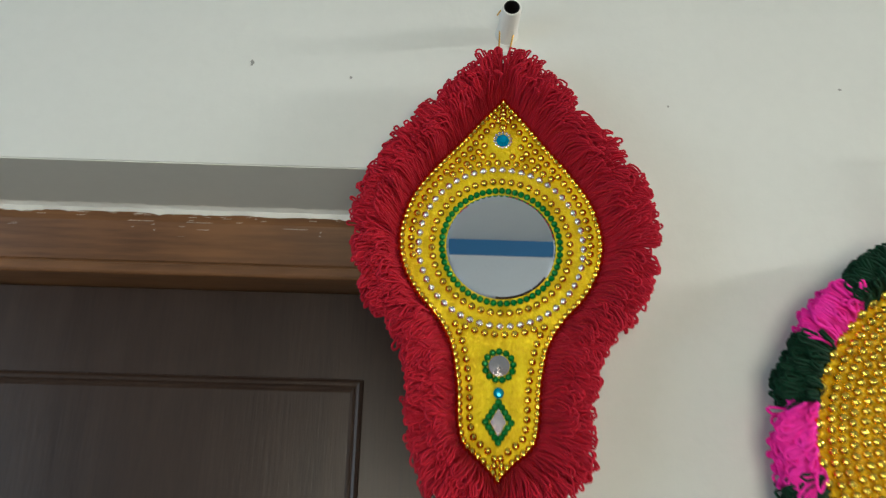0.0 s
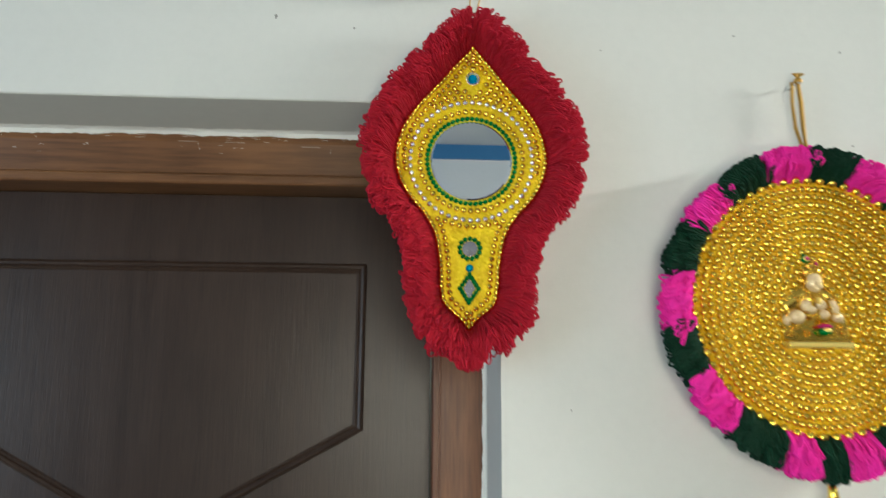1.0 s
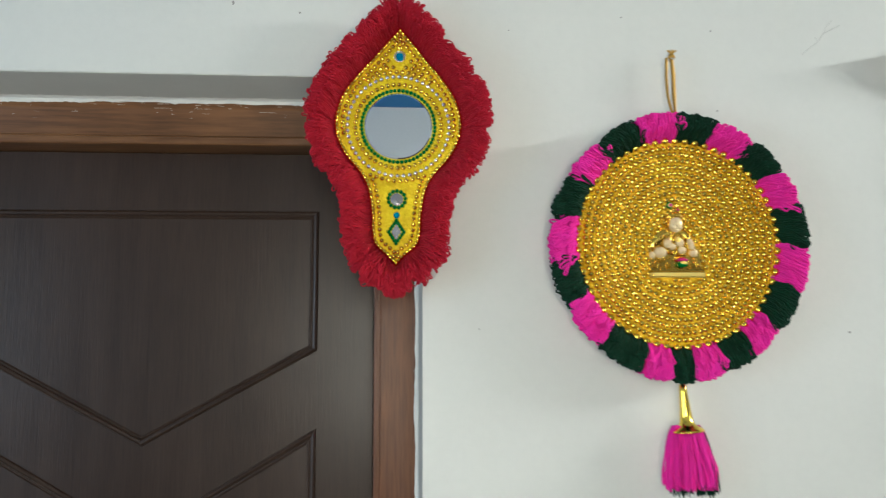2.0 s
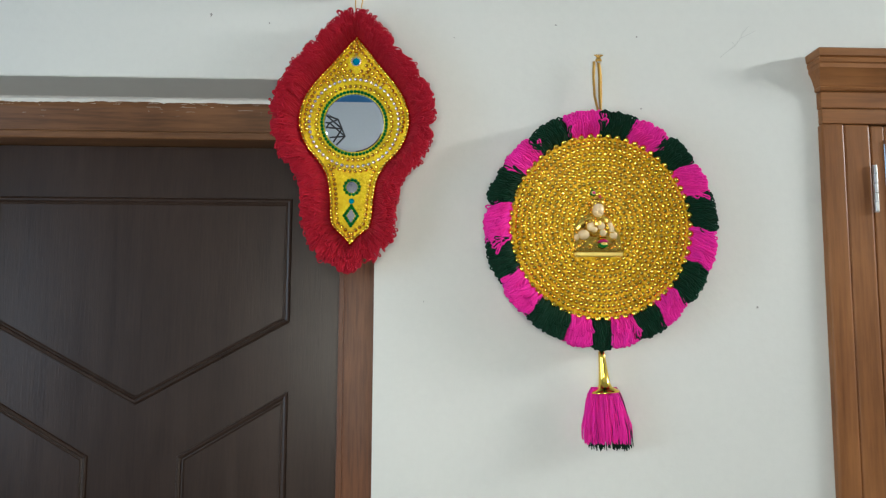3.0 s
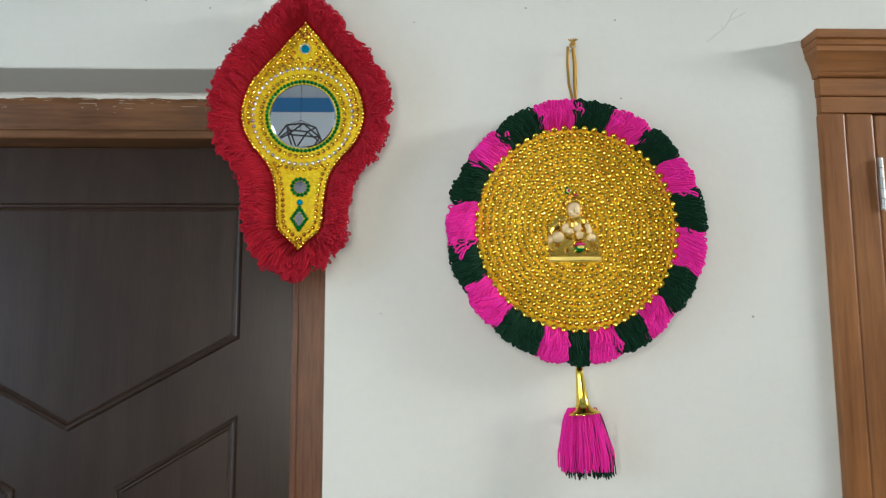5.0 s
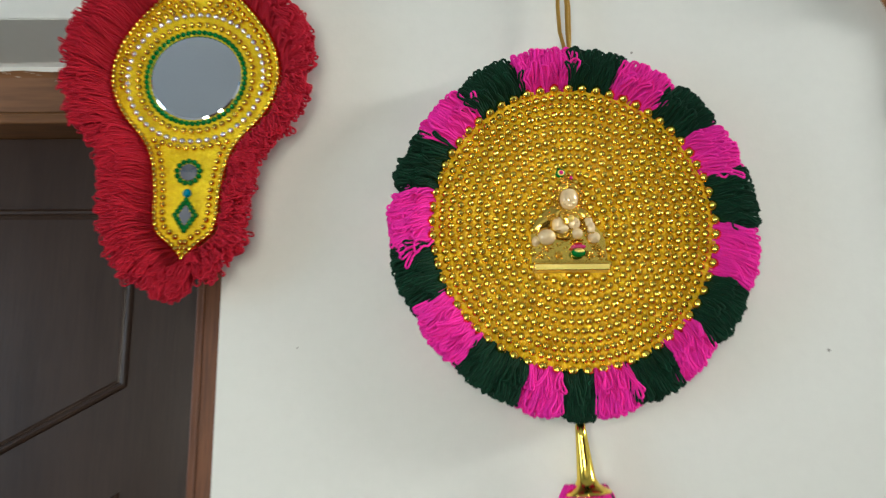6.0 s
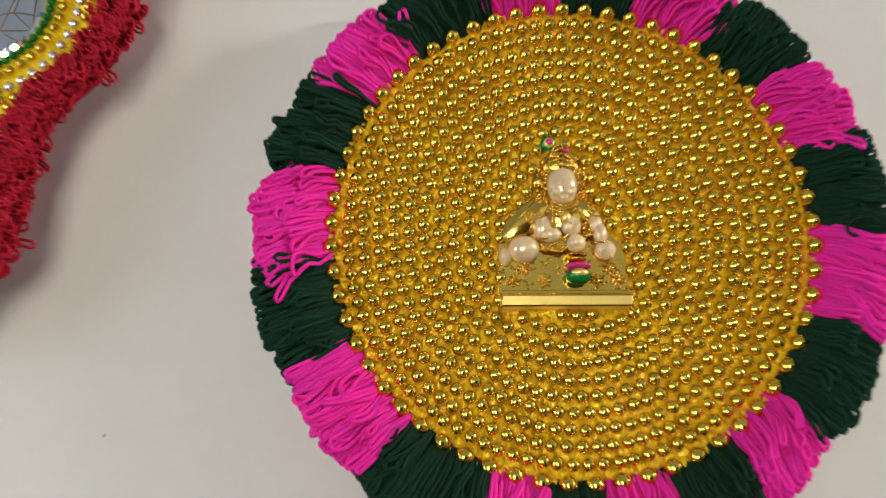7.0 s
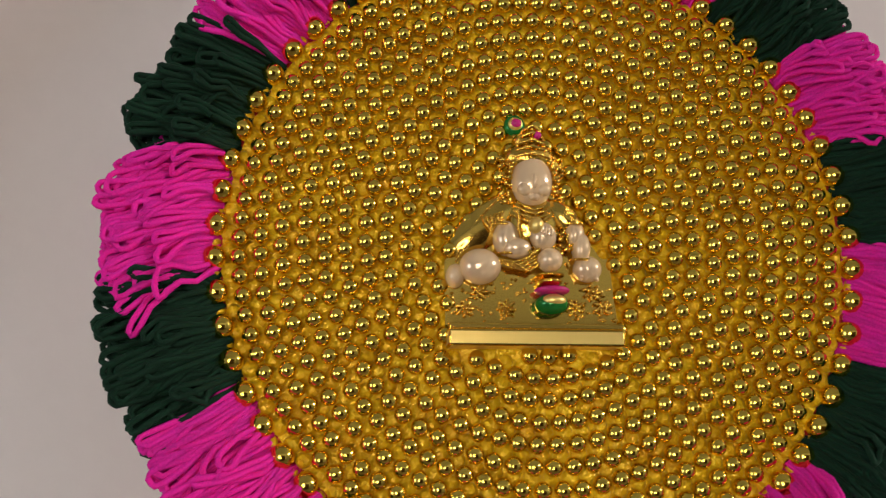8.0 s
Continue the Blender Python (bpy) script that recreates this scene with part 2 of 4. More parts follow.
# ---- the room ----
X0, X1, Y0, TOP = -2.5, 4.2, -3.05, 3.115
DX0, DX1, DZ = -1.003, 0.099, 2.159      # opening of the dark door
TX0, TX1, TZ = 1.06, 2.02, 2.12          # opening of the teak door
bm = bmesh.new()
for x0, x1, z0, z1 in ((X0, DX0, 0, TOP), (DX0, DX1, DZ + 0.001, TOP), (DX1, TX0, 0, TOP), (TX0, TX1, TZ, TOP), (TX1, X1, 0, TOP)):
    box(bm, x0, x1, 0.0, 0.32, z0, z1)
wall_front = tagged(part("wall_north", bm, M_WALL), "white painted plaster wall with small chips and stains", "wall", kind="structure")
bm = bmesh.new()
box(bm, X0, X1, Y0 - 0.2, Y0, 0, 3.030)
tagged(part("wall_south", bm, M_FAR), "plain white wall with dimness painted in, below a blue border", "wall", kind="structure")
bm = bmesh.new()
box(bm, X0, X1, Y0 - 0.2, Y0 + 0.012, 3.030, TOP)
tagged(part("trim_south", bm, M_BLUE), "blue painted border under the ceiling", "trim", kind="structure")
bm = bmesh.new()
box(bm, X1, X1 + 0.2, Y0, 0, 0, TOP)
tagged(part("wall_east", bm, M_FAR), "plain white side wall with dimness painted in", "wall", kind="structure")
bm = bmesh.new()
for y0, y1, z0, z1 in ((Y0, -2.3, 0, TOP), (-1.1, 0, 0, TOP), (-2.3, -1.1, 0, 0.95), (-2.3, -1.1, 2.25, TOP)):
    box(bm, X0 - 0.2, X0, y0, y1, z0, z1)
tagged(part("wall_west", bm, M_FAR), "plain white side wall with dimness painted in and a window", "wall", kind="structure")
bm = bmesh.new()
box(bm, X0 - 0.2, X1 + 0.2, Y0 - 0.2, 0.32, TOP, TOP + 0.15)
tagged(part("ceiling", bm, M_CEIL), "plain pale grey painted ceiling", "ceiling", kind="structure")
bm = bmesh.new()
box(bm, X0 - 0.2, X1 + 0.2, Y0 - 0.2, 0.5, -0.15, 0)
tagged(part("floor", bm, M_FLOOR), "brown polished stone floor", "floor", kind="structure")

# ---- dark panelled door in its recess ----
FH = 0.150
JW, FY, DY, LIP = 0.091, 0.190, 0.243, 2.073      # jamb width, frame front, door face, underside of head
door = thing("door_1", pose((DX0 + DX1) / 2, DY, 0), "closed dark brown panelled door with moulded angular panels in a deep recess", "door", kind="structure")


def local(ob, parent):
    """Keep a part where it was built in the world."""
    ob.matrix_parent_inverse = parent.matrix_world.inverted()
    return ob


bpy.context.view_layer.update()
CX = -0.457
bm = bmesh.new()
box(bm, DX0 + JW + 0.002, DX1 - JW - 0.002, DY, DY + 0.035, 0.005, LIP - 0.002, 0.001)
local(part("leaf", bm, M_DOOR, door), door)


def moulding(pts, w=0.018, h=0.0055):
    """A mitred raised moulding with a hollow beside it, along a closed outline in xz."""
    p = [Vector(q) for q in pts]
    n = len(p)
    prof = [(-0.5, 0.0), (-0.42, 0.6), (-0.2, 1.0), (0.02, 0.75), (0.12, 0.25), (0.3, 0.45), (0.5, 0.0)]
    bm = bmesh.new()
    rows = []
    for i in range(n):
        a, b, c = p[i - 1], p[i], p[(i + 1) % n]
        d0, d1 = (b - a).normalized(), (c - b).normalized()
        n0, n1 = Vector((-d0.y, d0.x)), Vector((-d1.y, d1.x))
        m = (n0 + n1).normalized()
        m /= max(0.3, m.dot(n0))
        rows.append([bm.verts.new((b.x + m.x * w * u, DY - 0.0005 - h * v, b.y + m.y * w * u)) for u, v in prof])
    for i in range(n):
        a, b = rows[i], rows[(i + 1) % n]
        for k in range(len(prof) - 1):
            bm.faces.new((a[k], b[k], b[k + 1], a[k + 1]))
    return bm


HW = 0.3385
panels = [
    [(CX - HW, 1.940), (CX - HW, 1.664), (CX, 1.479), (CX + HW, 1.664), (CX + HW, 1.940)],
    [(CX + HW, 0.25), (CX + HW, 1.485), (CX + 0.109, 1.350), (CX + 0.109, 0.25)],
    [(CX - HW, 1.485), (CX - HW, 0.25), (CX - 0.109, 0.25), (CX - 0.109, 1.350)],
]
for pts in panels:
    local(part("panel_moulding", moulding(pts), M_DOOR, door), door)

frame_1 = thing("door_frame_1", pose((DX0 + DX1) / 2, FY, 0), "worn brown polished wooden door frame smeared with white paint", "door frame", kind="structure")
bpy.context.view_layer.update()


def moulded_bar(x0, x1, z0, z1, edge):
    """A frame timber with a small rounded bead along its inner edge."""
    bm = bmesh.new()
    front = FH if edge == "bottom" else FY
    box(bm, x0, x1, front, DY + 0.06, z0, z1, 0.003)
    if edge == "bottom":
        box(bm, x0, x1, front - 0.004, front + 0.004, z0 + 0.010, z0 + 0.014, 0.0015)
    else:
        xe = x0 if edge == "left" else x1
        s = 1 if edge == "left" else -1
        a, b = sorted((xe + s * 0.010, xe + s * 0.014))
        box(bm, a, b, FY - 0.003, FY + 0.004, z0, z1, 0.0012)
    return bm


bm = bmesh.new()
prof = [(DY + 0.06, LIP), (0.177, LIP), (0.1745, LIP + 0.0012), (0.173, LIP + 0.004), (0.1722, LIP + 0.0135), (0.1735, LIP + 0.0145), (0.1735, LIP + 0.0165), (0.170, LIP + 0.0175), (0.1685, LIP + 0.021), (FH, LIP + 0.066), (FH, DZ + 0.02), (DY + 0.06, DZ + 0.02)]
ends = [[bm.verts.new((x, y, z)) for y, z in prof] for x in (DX0, DX1)]
for i in range(len(prof)):
    j = (i + 1) % len(prof)
    bm.faces.new((ends[0][i], ends[0][j], ends[1][j], ends[1][i]))
for q in ends:
    bm.faces.new(q)
local(part("head", bm, M_FRAME_X, frame_1), frame_1)
# thin dried paint streaks on the head
streaks = bmesh.new()
sk = random.Random(9)
for k in range(110):
    x, z, w = sk.uniform(DX0 + 0.05, DX1 - 0.05), DZ - 0.009 - 0.058 * sk.random() ** 2.8, sk.uniform(0.002, 0.012) * (3.0 if sk.random() < 0.08 else 1.0)
    y = FH + max(0.0, (LIP + 0.066 - z)) * 0.44
    box(streaks, x, x + w, y - 0.0007, y + 0.0006, z, z + sk.uniform(0.0001, 0.0003))
ob = local(part("paint_streak", streaks, M_SMEAR, frame_1, "thin white paint streaks"), frame_1)
ob["kind"] = "stuff"
local(part("jamb", moulded_bar(DX1 - JW, DX1, 0, LIP, "left"), M_FRAME_Z, frame_1), frame_1)
local(part("jamb", moulded_bar(DX0, DX0 + JW, 0, LIP, "right"), M_FRAME_Z, frame_1), frame_1)

bm = bmesh.new()
box(bm, DX0, DX1, 0.0015, FH, DZ - 0.0005, DZ + 0.0008)
local(part("soffit", bm, M_SOFFIT, frame_1, "grey rendered underside of the recess"), frame_1)

# ragged fillet of plaster and paint where the recess meets the frame
bm = bmesh.new()
steps = 420
prev = None
for k in range(steps + 1):
    x = DX0 + (DX1 - DX0) * k / steps
    low = 0.0016 + 0.0030 * noise.noise((x * 9, 0.3, 0)) + 0.0022 * noise.noise((x * 38, 1.3, 0)) + 0.0028 * max(0.0, noise.noise((x * 130, 2.3, 0)))
    low = max(0.0003, low)
    back = 0.134 + 0.004 * noise.noise((x * 12, 4.1, 0)) + 0.005 * noise.noise((x * 60, 8.1, 0))
    row = [bm.verts.new(q) for q in ((x, back, DZ - 0.0007), (x, back + 0.004, DZ - 0.0012), (x, FH - 0.005, DZ - 0.0036 + 0.001 * noise.noise((x * 50, 3.1, 0))), (x, FH - 0.0010, DZ - 0.0066 - low), (x, FH + 0.004, DZ - 0.0066 - low))]
    if prev:
        for i in range(4):
            bm.faces.new((prev[i], row[i], row[i + 1], prev[i + 1]))
    prev = row
local(part("paint_smear", bm, M_SMEAR, frame_1, "ragged white paint smear"), frame_1)
bm = bmesh.new()
prev = None
for k in range(300):
    z = 2.14 * k / 299
    w = 0.004 + 0.003 * noise.noise((z * 14, 7.7, 0)) + 0.002 * noise.noise((z * 60, 2.7, 0))
    row = [bm.verts.new(q) for q in ((DX1 - 0.0006, FY - 0.010, z), (DX1 - 0.003, FY - 0.004, z), (DX1 - 0.004 - max(0.001, w), FY - 0.001, z), (DX1 - 0.004 - max(0.001, w), FY + 0.003, z))]
    if prev:
        for i in range(3):
            bm.faces.new((prev[i], row[i], row[i + 1], prev[i + 1]))
    prev = row
local(part("paint_smear", bm, M_SMEAR, frame_1, "thin ragged white paint line"), frame_1)

# ---- teak door and its cornice ----
JY = -0.016
frame_2 = thing("door_frame_2", pose(1.54, 0, 0), "polished teak door frame with a moulded cornice", "door frame", kind="structure")
bpy.context.view_layer.update()
FX0, FX1, FXM = 1.028, 1.131, 1.076
MIR = 3.08                                            # the frame is symmetric about half of this


def upright(x0, x1, y, z1, flip, bev):
    a, b = (x0, x1) if not flip else (MIR - x1, MIR - x0)
    return box(bmesh.new(), a, b, y, 0.10, 0, z1, bev)


for flip in (False, True):
    local(part("outer_jamb", upright(FX0, FXM - 0.001, JY, 2.075, flip, 0.004), M_TEAK_Z, frame_2), frame_2)
    local(part("inner_jamb", upright(FXM + 0.001, FX1, JY + 0.003, 2.075, flip, 0.004), M_TEAK_Z, frame_2), frame_2)
bm = bmesh.new()
box(bm, FX0, MIR - FX0, JY - 0.001, 0.10, 2.108, 2.144, 0.003)
box(bm, FX0 + 0.002, MIR - FX0 - 0.002, JY + 0.001, 0.10, 2.0755, 2.1075, 0.002)
local(part("frieze", bm, M_TEAK_X, frame_2), frame_2)
prof = [(2.1405, 0.003), (2.143, 0.008), (2.147, 0.010), (2.150, 0.008), (2.152, 0.010), (2.158, 0.013), (2.168, 0.019), (2.178, 0.027), (2.184, 0.033),
        (2.186, 0.036), (2.196, 0.036), (2.198, 0.040), (2.206, 0.043), (2.209, 0.040), (2.211, 0.046), (2.226, 0.048), (2.229, 0.045)]
bm = bmesh.new()
rows = []
for z, o in prof:
    z = 2.1445 + (z - 2.1405) * 0.91
    rows.append([bm.verts.new(q) for q in ((FX0 - o * 0.42, -0.0005, z), (FX0 - o * 0.42, JY - o * 0.85, z), (MIR - FX0 + o * 0.42, JY - o * 0.85, z), (MIR - FX0 + o * 0.42, -0.0005, z))])
for a, b in zip(rows, rows[1:]):
    for k in range(3):
        bm.faces.new((a[k], a[k + 1], b[k + 1], b[k]))
bm.faces.new(rows[-1])
bm.faces.new(rows[0][::-1])
local(part("cornice", bm, M_TEAK_X, frame_2), frame_2)

door_2 = thing("door_2", pose(1.54, 0, 0), "closed polished teak door with a moulded dark glass panel", "door", kind="structure")
bpy.context.view_layer.update()
LY = -0.010
SX0, SX1 = 1.1345, 1.163
bm = bmesh.new()
box(bm, SX0, SX1, LY, 0.03, 0.01, 2.073, 0.003)
local(part("stile", bm, M_TEAK_Z, door_2), door_2)
bm = bmesh.new()
box(bm, MIR - SX1, MIR - SX0, LY, 0.03, 0.01, 2.073, 0.003)
local(part("stile", bm, M_TEAK_Z, door_2), door_2)
for z0, z1 in ((2.043, 2.073), (0.9, 1.0), (0.01, 0.2)):
    bm = bmesh.new()
    box(bm, SX1 + 0.0005, MIR - SX1 - 0.0005, LY, 0.03, z0, z1, 0.003)
    local(part("rail", bm, M_TEAK_X, door_2), door_2)


def sunk_moulding(x0, x1, z0, z1):
    bm = bmesh.new()
    prof = [(0, LY - 0.001), (0.003, LY - 0.005), (0.007, LY - 0.004), (0.009, LY + 0.002), (0.014, LY + 0.001), (0.017, LY + 0.006), (0.020, LY + 0.006), (0.022, LY + 0.014)]
    rows = [[bm.verts.new(q) for q in ((x0 + d, y, z0 + d), (x1 - d, y, z0 + d), (x1 - d, y, z1 - d), (x0 + d, y, z1 - d))] for d, y in prof]
    for a, b in zip(rows, rows[1:]):
        for k in range(4):
            bm.faces.new((a[k], a[(k + 1) % 4], b[(k + 1) % 4], b[k]))
    return bm


for z0, z1 in ((1.0, 2.043), (0.2, 0.9)):
    local(part("panel_moulding", sunk_moulding(SX1, MIR - SX1, z0, z1), M_TEAK_Z, door_2), door_2)
    bm = bmesh.new()
    box(bm, SX1 + 0.015, MIR - SX1 - 0.015, LY + 0.012, LY + 0.02, z0 + 0.015, z1 - 0.015)
    local(part("pane", bm, M_PANE if z0 > 0.5 else M_TEAK_Z, door_2, "dark glossy glass pane" if z0 > 0.5 else ""), door_2)
# hinge: leaf, knuckles and pin
hinge = thing("hinge", pose(1.1335, JY - 0.001, 1.938), "small steel butt hinge on the teak door", "hinge")
bpy.context.view_layer.update()
bm = bmesh.new()
box(bm, -0.004, 0.004, -0.001, 0.0015, -0.050, 0.050, 0.0004)
part("plate", bm, M_STEEL, hinge)
for k in range(5):
    bm = bmesh.new()
    z = -0.049 + 0.0197 * k
    lathe(bm, [(0.0001, z), (0.0036, z), (0.0042, z + 0.0006), (0.0042, z + 0.0184), (0.0036, z + 0.019), (0.0001, z + 0.019)], 14, (0, -0.003, 0))
    part("knuckle", bm, M_STEEL, hinge, smooth=False)

# ---- mirror hanging with red fringe ----
MC = Vector((0.0550, 0.0, 2.0635))
half = [(0.178, 0.0), (0.150, 0.025), (0.122, 0.0475), (0.0875, 0.0775), (0.054, 0.100), (0.021, 0.1105), (-0.004, 0.1115), (-0.030, 0.105), (-0.055, 0.091), (-0.079, 0.070),
        (-0.097, 0.0575), (-0.115, 0.050), (-0.138, 0.0455), (-0.161, 0.0427), (-0.189, 0.0415), (-0.2115, 0.0355), (-0.230, 0.0150), (-0.246, 0.0)]


def smooth_line(pts, n):
    """Catmull-Rom through the points, resampled evenly."""
    p = np.array(pts, float)
    q = np.vstack([2 * p[0] - p[1], p, 2 * p[-1] - p[-2]])
    out = []
    for i in range(1, len(q) - 2):
        for u in np.linspace(0, 1, 20, endpoint=False):
            a, b, c, d = q[i - 1], q[i], q[i + 1], q[i + 2]
            out.append(0.5 * (2 * b + (c - a) * u + (2 * a - 5 * b + 4 * c - d) * u * u + (3 * b - a - 3 * c + d) * u ** 3))
    out.append(p[-1])
    out = np.array(out)
    s = np.r_[0, np.cumsum(np.linalg.norm(np.diff(out, axis=0), axis=1))]
    g = np.linspace(0, s[-1], n)
    return np.c_[np.interp(g, s, out[:, 0]), np.interp(g, s, out[:, 1])]


right = smooth_line([(w * 1.005, z * 1.016) for z, w in half], 200)
right[:, 0] = np.maximum(right[:, 0], 0)
outline = np.vstack([right, (right[-2:0:-1]) * np.array([-1, 1])])       # clockwise from the top


def normals(poly, win):
    n = len(poly)
    t = np.array([poly[(i + win) % n] - poly[(i - win) % n] for i in range(n)])
    t /= np.linalg.norm(t, axis=1)[:, None]
    return np.c_[-t[:, 1], t[:, 0]]


sharp = normals(outline, 3)
soft_n = normals(outline, 16)


def inset(d, pitch):
    """Even places on the outline moved inwards."""
    p = outline - sign * sharp * d
    s = np.r_[0, np.cumsum(np.linalg.norm(np.diff(np.vstack([p, p[:1]]), axis=0), axis=1))]
    n = int(s[-1] / pitch)
    g = np.linspace(0, s[-1], n, endpoint=False)
    pp = np.vstack([p, p[:1]])
    return np.c_[np.interp(g, s, pp[:, 0]), np.interp(g, s, pp[:, 1])]


sign = 1.0 if (outline[60] + sharp[60] * 0.01)[0] > outline[60][0] else -1.0


def depth_in(x, z):
    return np.linalg.norm(outline - np.array([x, z]), axis=1).min()


hang = thing("mirror_hanging", pose(MC.x, 0, MC.z, 0, 0.95, 0), "round mirror wall hanging with gold beads and a red yarn fringe", "wall hanging")
bm = bmesh.new()
polygon_slab(bm, [tuple(q) for q in outline[::2]], -0.004, -0.014)
part("board", bm, M_FOIL_Y, hang, "bright yellow gold cloth board")
bm = bmesh.new()
lathe(bm, [(0.0001, -0.0165), (0.0585, -0.0165), (0.061, -0.0155), (0.061, -0.013)], 72, axis="y")
part("mirror", bm, M_MIRROR, hang, "round clear mirror")


def loop_line(p0, d, length, width, lift, y0, droop, rnd, curl=0.0):
    """One loop of yarn that leaves p0 along d, turns in a round bow and comes back."""
    w = min(width, 0.3 * length)
    legs = np.linspace(0, 1, 5)[:-1]
    bow = np.linspace(0, np.pi, 7)
    along = np.r_[legs * (length - w), length - w + w * np.sin(bow), (legs * (length - w))[::-1]]
    side = np.r_[-w * (0.25 + 0.75 * legs), -w * np.cos(bow), (w * (0.25 + 0.75 * legs))[::-1]]
    u = np.clip(along / length, 0, 1)
    side = side + curl * u ** 2 + rnd.normal(0, 0.0014) * np.sin(u * rnd.uniform(5, 10) + rnd.uniform(0, 6))
    e = np.array([d[1], -d[0]])
    wob = rnd.normal(0, 0.0003, (len(along), 3))
    xz = p0 + along[:, None] * d + side[:, None] * e
    y = y0 - lift * np.sin(np.pi * u * 0.55) ** 1.15
    out = np.c_[xz[:, 0], y, xz[:, 1] - droop * u ** 2] + wob
    out[:, 1] = np.minimum(out[:, 1], -0.0025)
    return out


rnd = np.random.RandomState(11)


def fringe_lines(count, length, clumps):
    """Looped strands gathered into clumps that fan out along the outline."""
    lines = []
    n = len(outline)
    dens = np.linalg.norm(np.roll(outline + sign * soft_n * 0.03, -1, 0) - (outline + sign * soft_n * 0.03), axis=1)
    cum = np.r_[0, np.cumsum(dens)] / dens.sum()
    cuts = np.sort((np.arange(clumps) + rnd.uniform(-0.28, 0.28, clumps)) / clumps)
    cuts = np.r_[cuts, cuts[0] + 1.0]
    reach, lean, swirl = rnd.uniform(0.93, 1.06, clumps), rnd.normal(0, 0.10, clumps), rnd.normal(0, 0.007, clumps)

    def on_line(f):
        return int(np.clip(np.searchsorted(cum, f % 1.0) - 1, 0, n - 1))

    for c in range(clumps):
        mine = int(round(count * (cuts[c + 1] - cuts[c])))
        im = on_line((cuts[c] + cuts[c + 1]) / 2)
        for k in range(mine):
            v = (k + rnd.rand()) / mine
            i = on_line(cuts[c] + (cuts[c + 1] - cuts[c]) * v)
            d = sign * (0.62 * soft_n[i] + 0.38 * soft_n[im]) + rnd.normal(0, 0.05, 2)
            d = d + (lean[c] + 0.10 * (2 * v - 1)) * np.array([d[1], -d[0]])
            d /= np.linalg.norm(d)
            layer = rnd.rand()
            p0 = outline[i] + sign * sharp[i] * (0.0015 + 0.007 * rnd.rand())
            le = length * reach[c] * (1.0 - 0.16 * abs(2 * v - 1) ** 2.5)
            le *= (rnd.uniform(0.86, 1.02) if rnd.rand() < 0.55 else rnd.uniform(0.45, 0.86)) * (1.0 - 0.06 * layer)
            le *= 1.0 + 0.07 * min(1.0, max(0.0, (outline[i][1] - 0.02) / 0.06)) + 0.16 * min(1.0, max(0.0, (-0.19 - outline[i][1]) / 0.04))
            lift = 0.028 + 0.032 * layer ** 0.6
            wide = rnd.uniform(0.0014, 0.0034) if rnd.rand() < 0.8 else rnd.uniform(0.0034, 0.0065)
            lines.append(loop_line(p0, d, le, wide, lift, -0.005 - 0.004 * layer, 0.003 + 0.006 * rnd.rand(), rnd, swirl[c] + rnd.normal(0, 0.0045)))
    return lines


tubes("fringe", fringe_lines(3200, 0.0475, 40), 0.00122, M_RED, hang, "thick looped red yarn fringe", 4)
tubes("fringe_core", [loop_line(outline[i] + sign * sharp[i] * 0.004, sign * soft_n[i], 0.034, 0.004, 0.034, -0.004, 0.003, rnd) for i in range(0, len(outline))], 0.0040, M_RED, hang)
# backing felt under the fringe
felt = outline + sign * soft_n * 0.022
bm = bmesh.new()
polygon_slab(bm, [tuple(q) for q in felt[::3]], -0.0012, -0.0038)
part("backing", bm, M_RED, hang)

B_SMALL = ball_mesh("small gold bead", 0.0045, M_GOLD, 2)
B_SILVER = ball_mesh("silver bead", 0.0047, M_SILVER, 2)
B_GREEN = ball_mesh("green bead", 0.0038, M_GREENB, 2)
B_WHITE = ball_mesh("tiny silver bead", 0.0021, M_SILVER, 2)
FRONT = -0.0160
gold_places = []


def ring(r, n, phase=0.0):
    return [(r * math.sin(2 * math.pi * (k + phase) / n), FRONT, r * math.cos(2 * math.pi * (k + phase) / n)) for k in range(n)]


gold_places += ring(0.0770, 46)
gold_places += [(x, FRONT, z) for x, z in inset(0.0015, 0.0074)]
gold_places += [(x, FRONT, z) for x, z in inset(0.0125, 0.0100) if math.hypot(x, z) > 0.0985]
gold_places += [(x, FRONT, z) for x, y, z in ring(0.1005, 58, 0.5) if depth_in(x, z) > 0.018]
gold_places += [(x, FRONT, z) for x, z in inset(0.0225, 0.0105) if z > 0.06 and math.hypot(x, z) > 0.105 and math.hypot(x, z - 0.125) > 0.016]
gold_places += [(x, FRONT, z) for x, y, z in ring(0.1095, 60) if z > 0.05 and depth_in(x, z) > 0.029 and math.hypot(x, z - 0.125) > 0.016]
beads("gold_bead", B_SMALL, gold_places, hang)
beads("silver_bead", B_SILVER, ring(0.0915, 52), hang)
beads("green_bead", B_GREEN, ring(0.0660, 56), hang)
GZ, M1Z, BZ, M2Z = 0.1300, -0.1335, -0.1620, -0.1920
beads("tiny_bead", B_WHITE, [(0.0098 * math.sin(a), FRONT, GZ + 0.0098 * math.cos(a)) for a in [2 * math.pi * k / 14 for k in range(14)]], hang)


def gem(r, z, n, mat, name, label):
    bm = bmesh.new()
    rows = lathe(bm, [(r, -0.013), (r, -0.016), (r * 0.55, -0.019), (0.0001, -0.0192)], n, (0, 0, z), "y")
    part(name, bm, mat, hang, label)


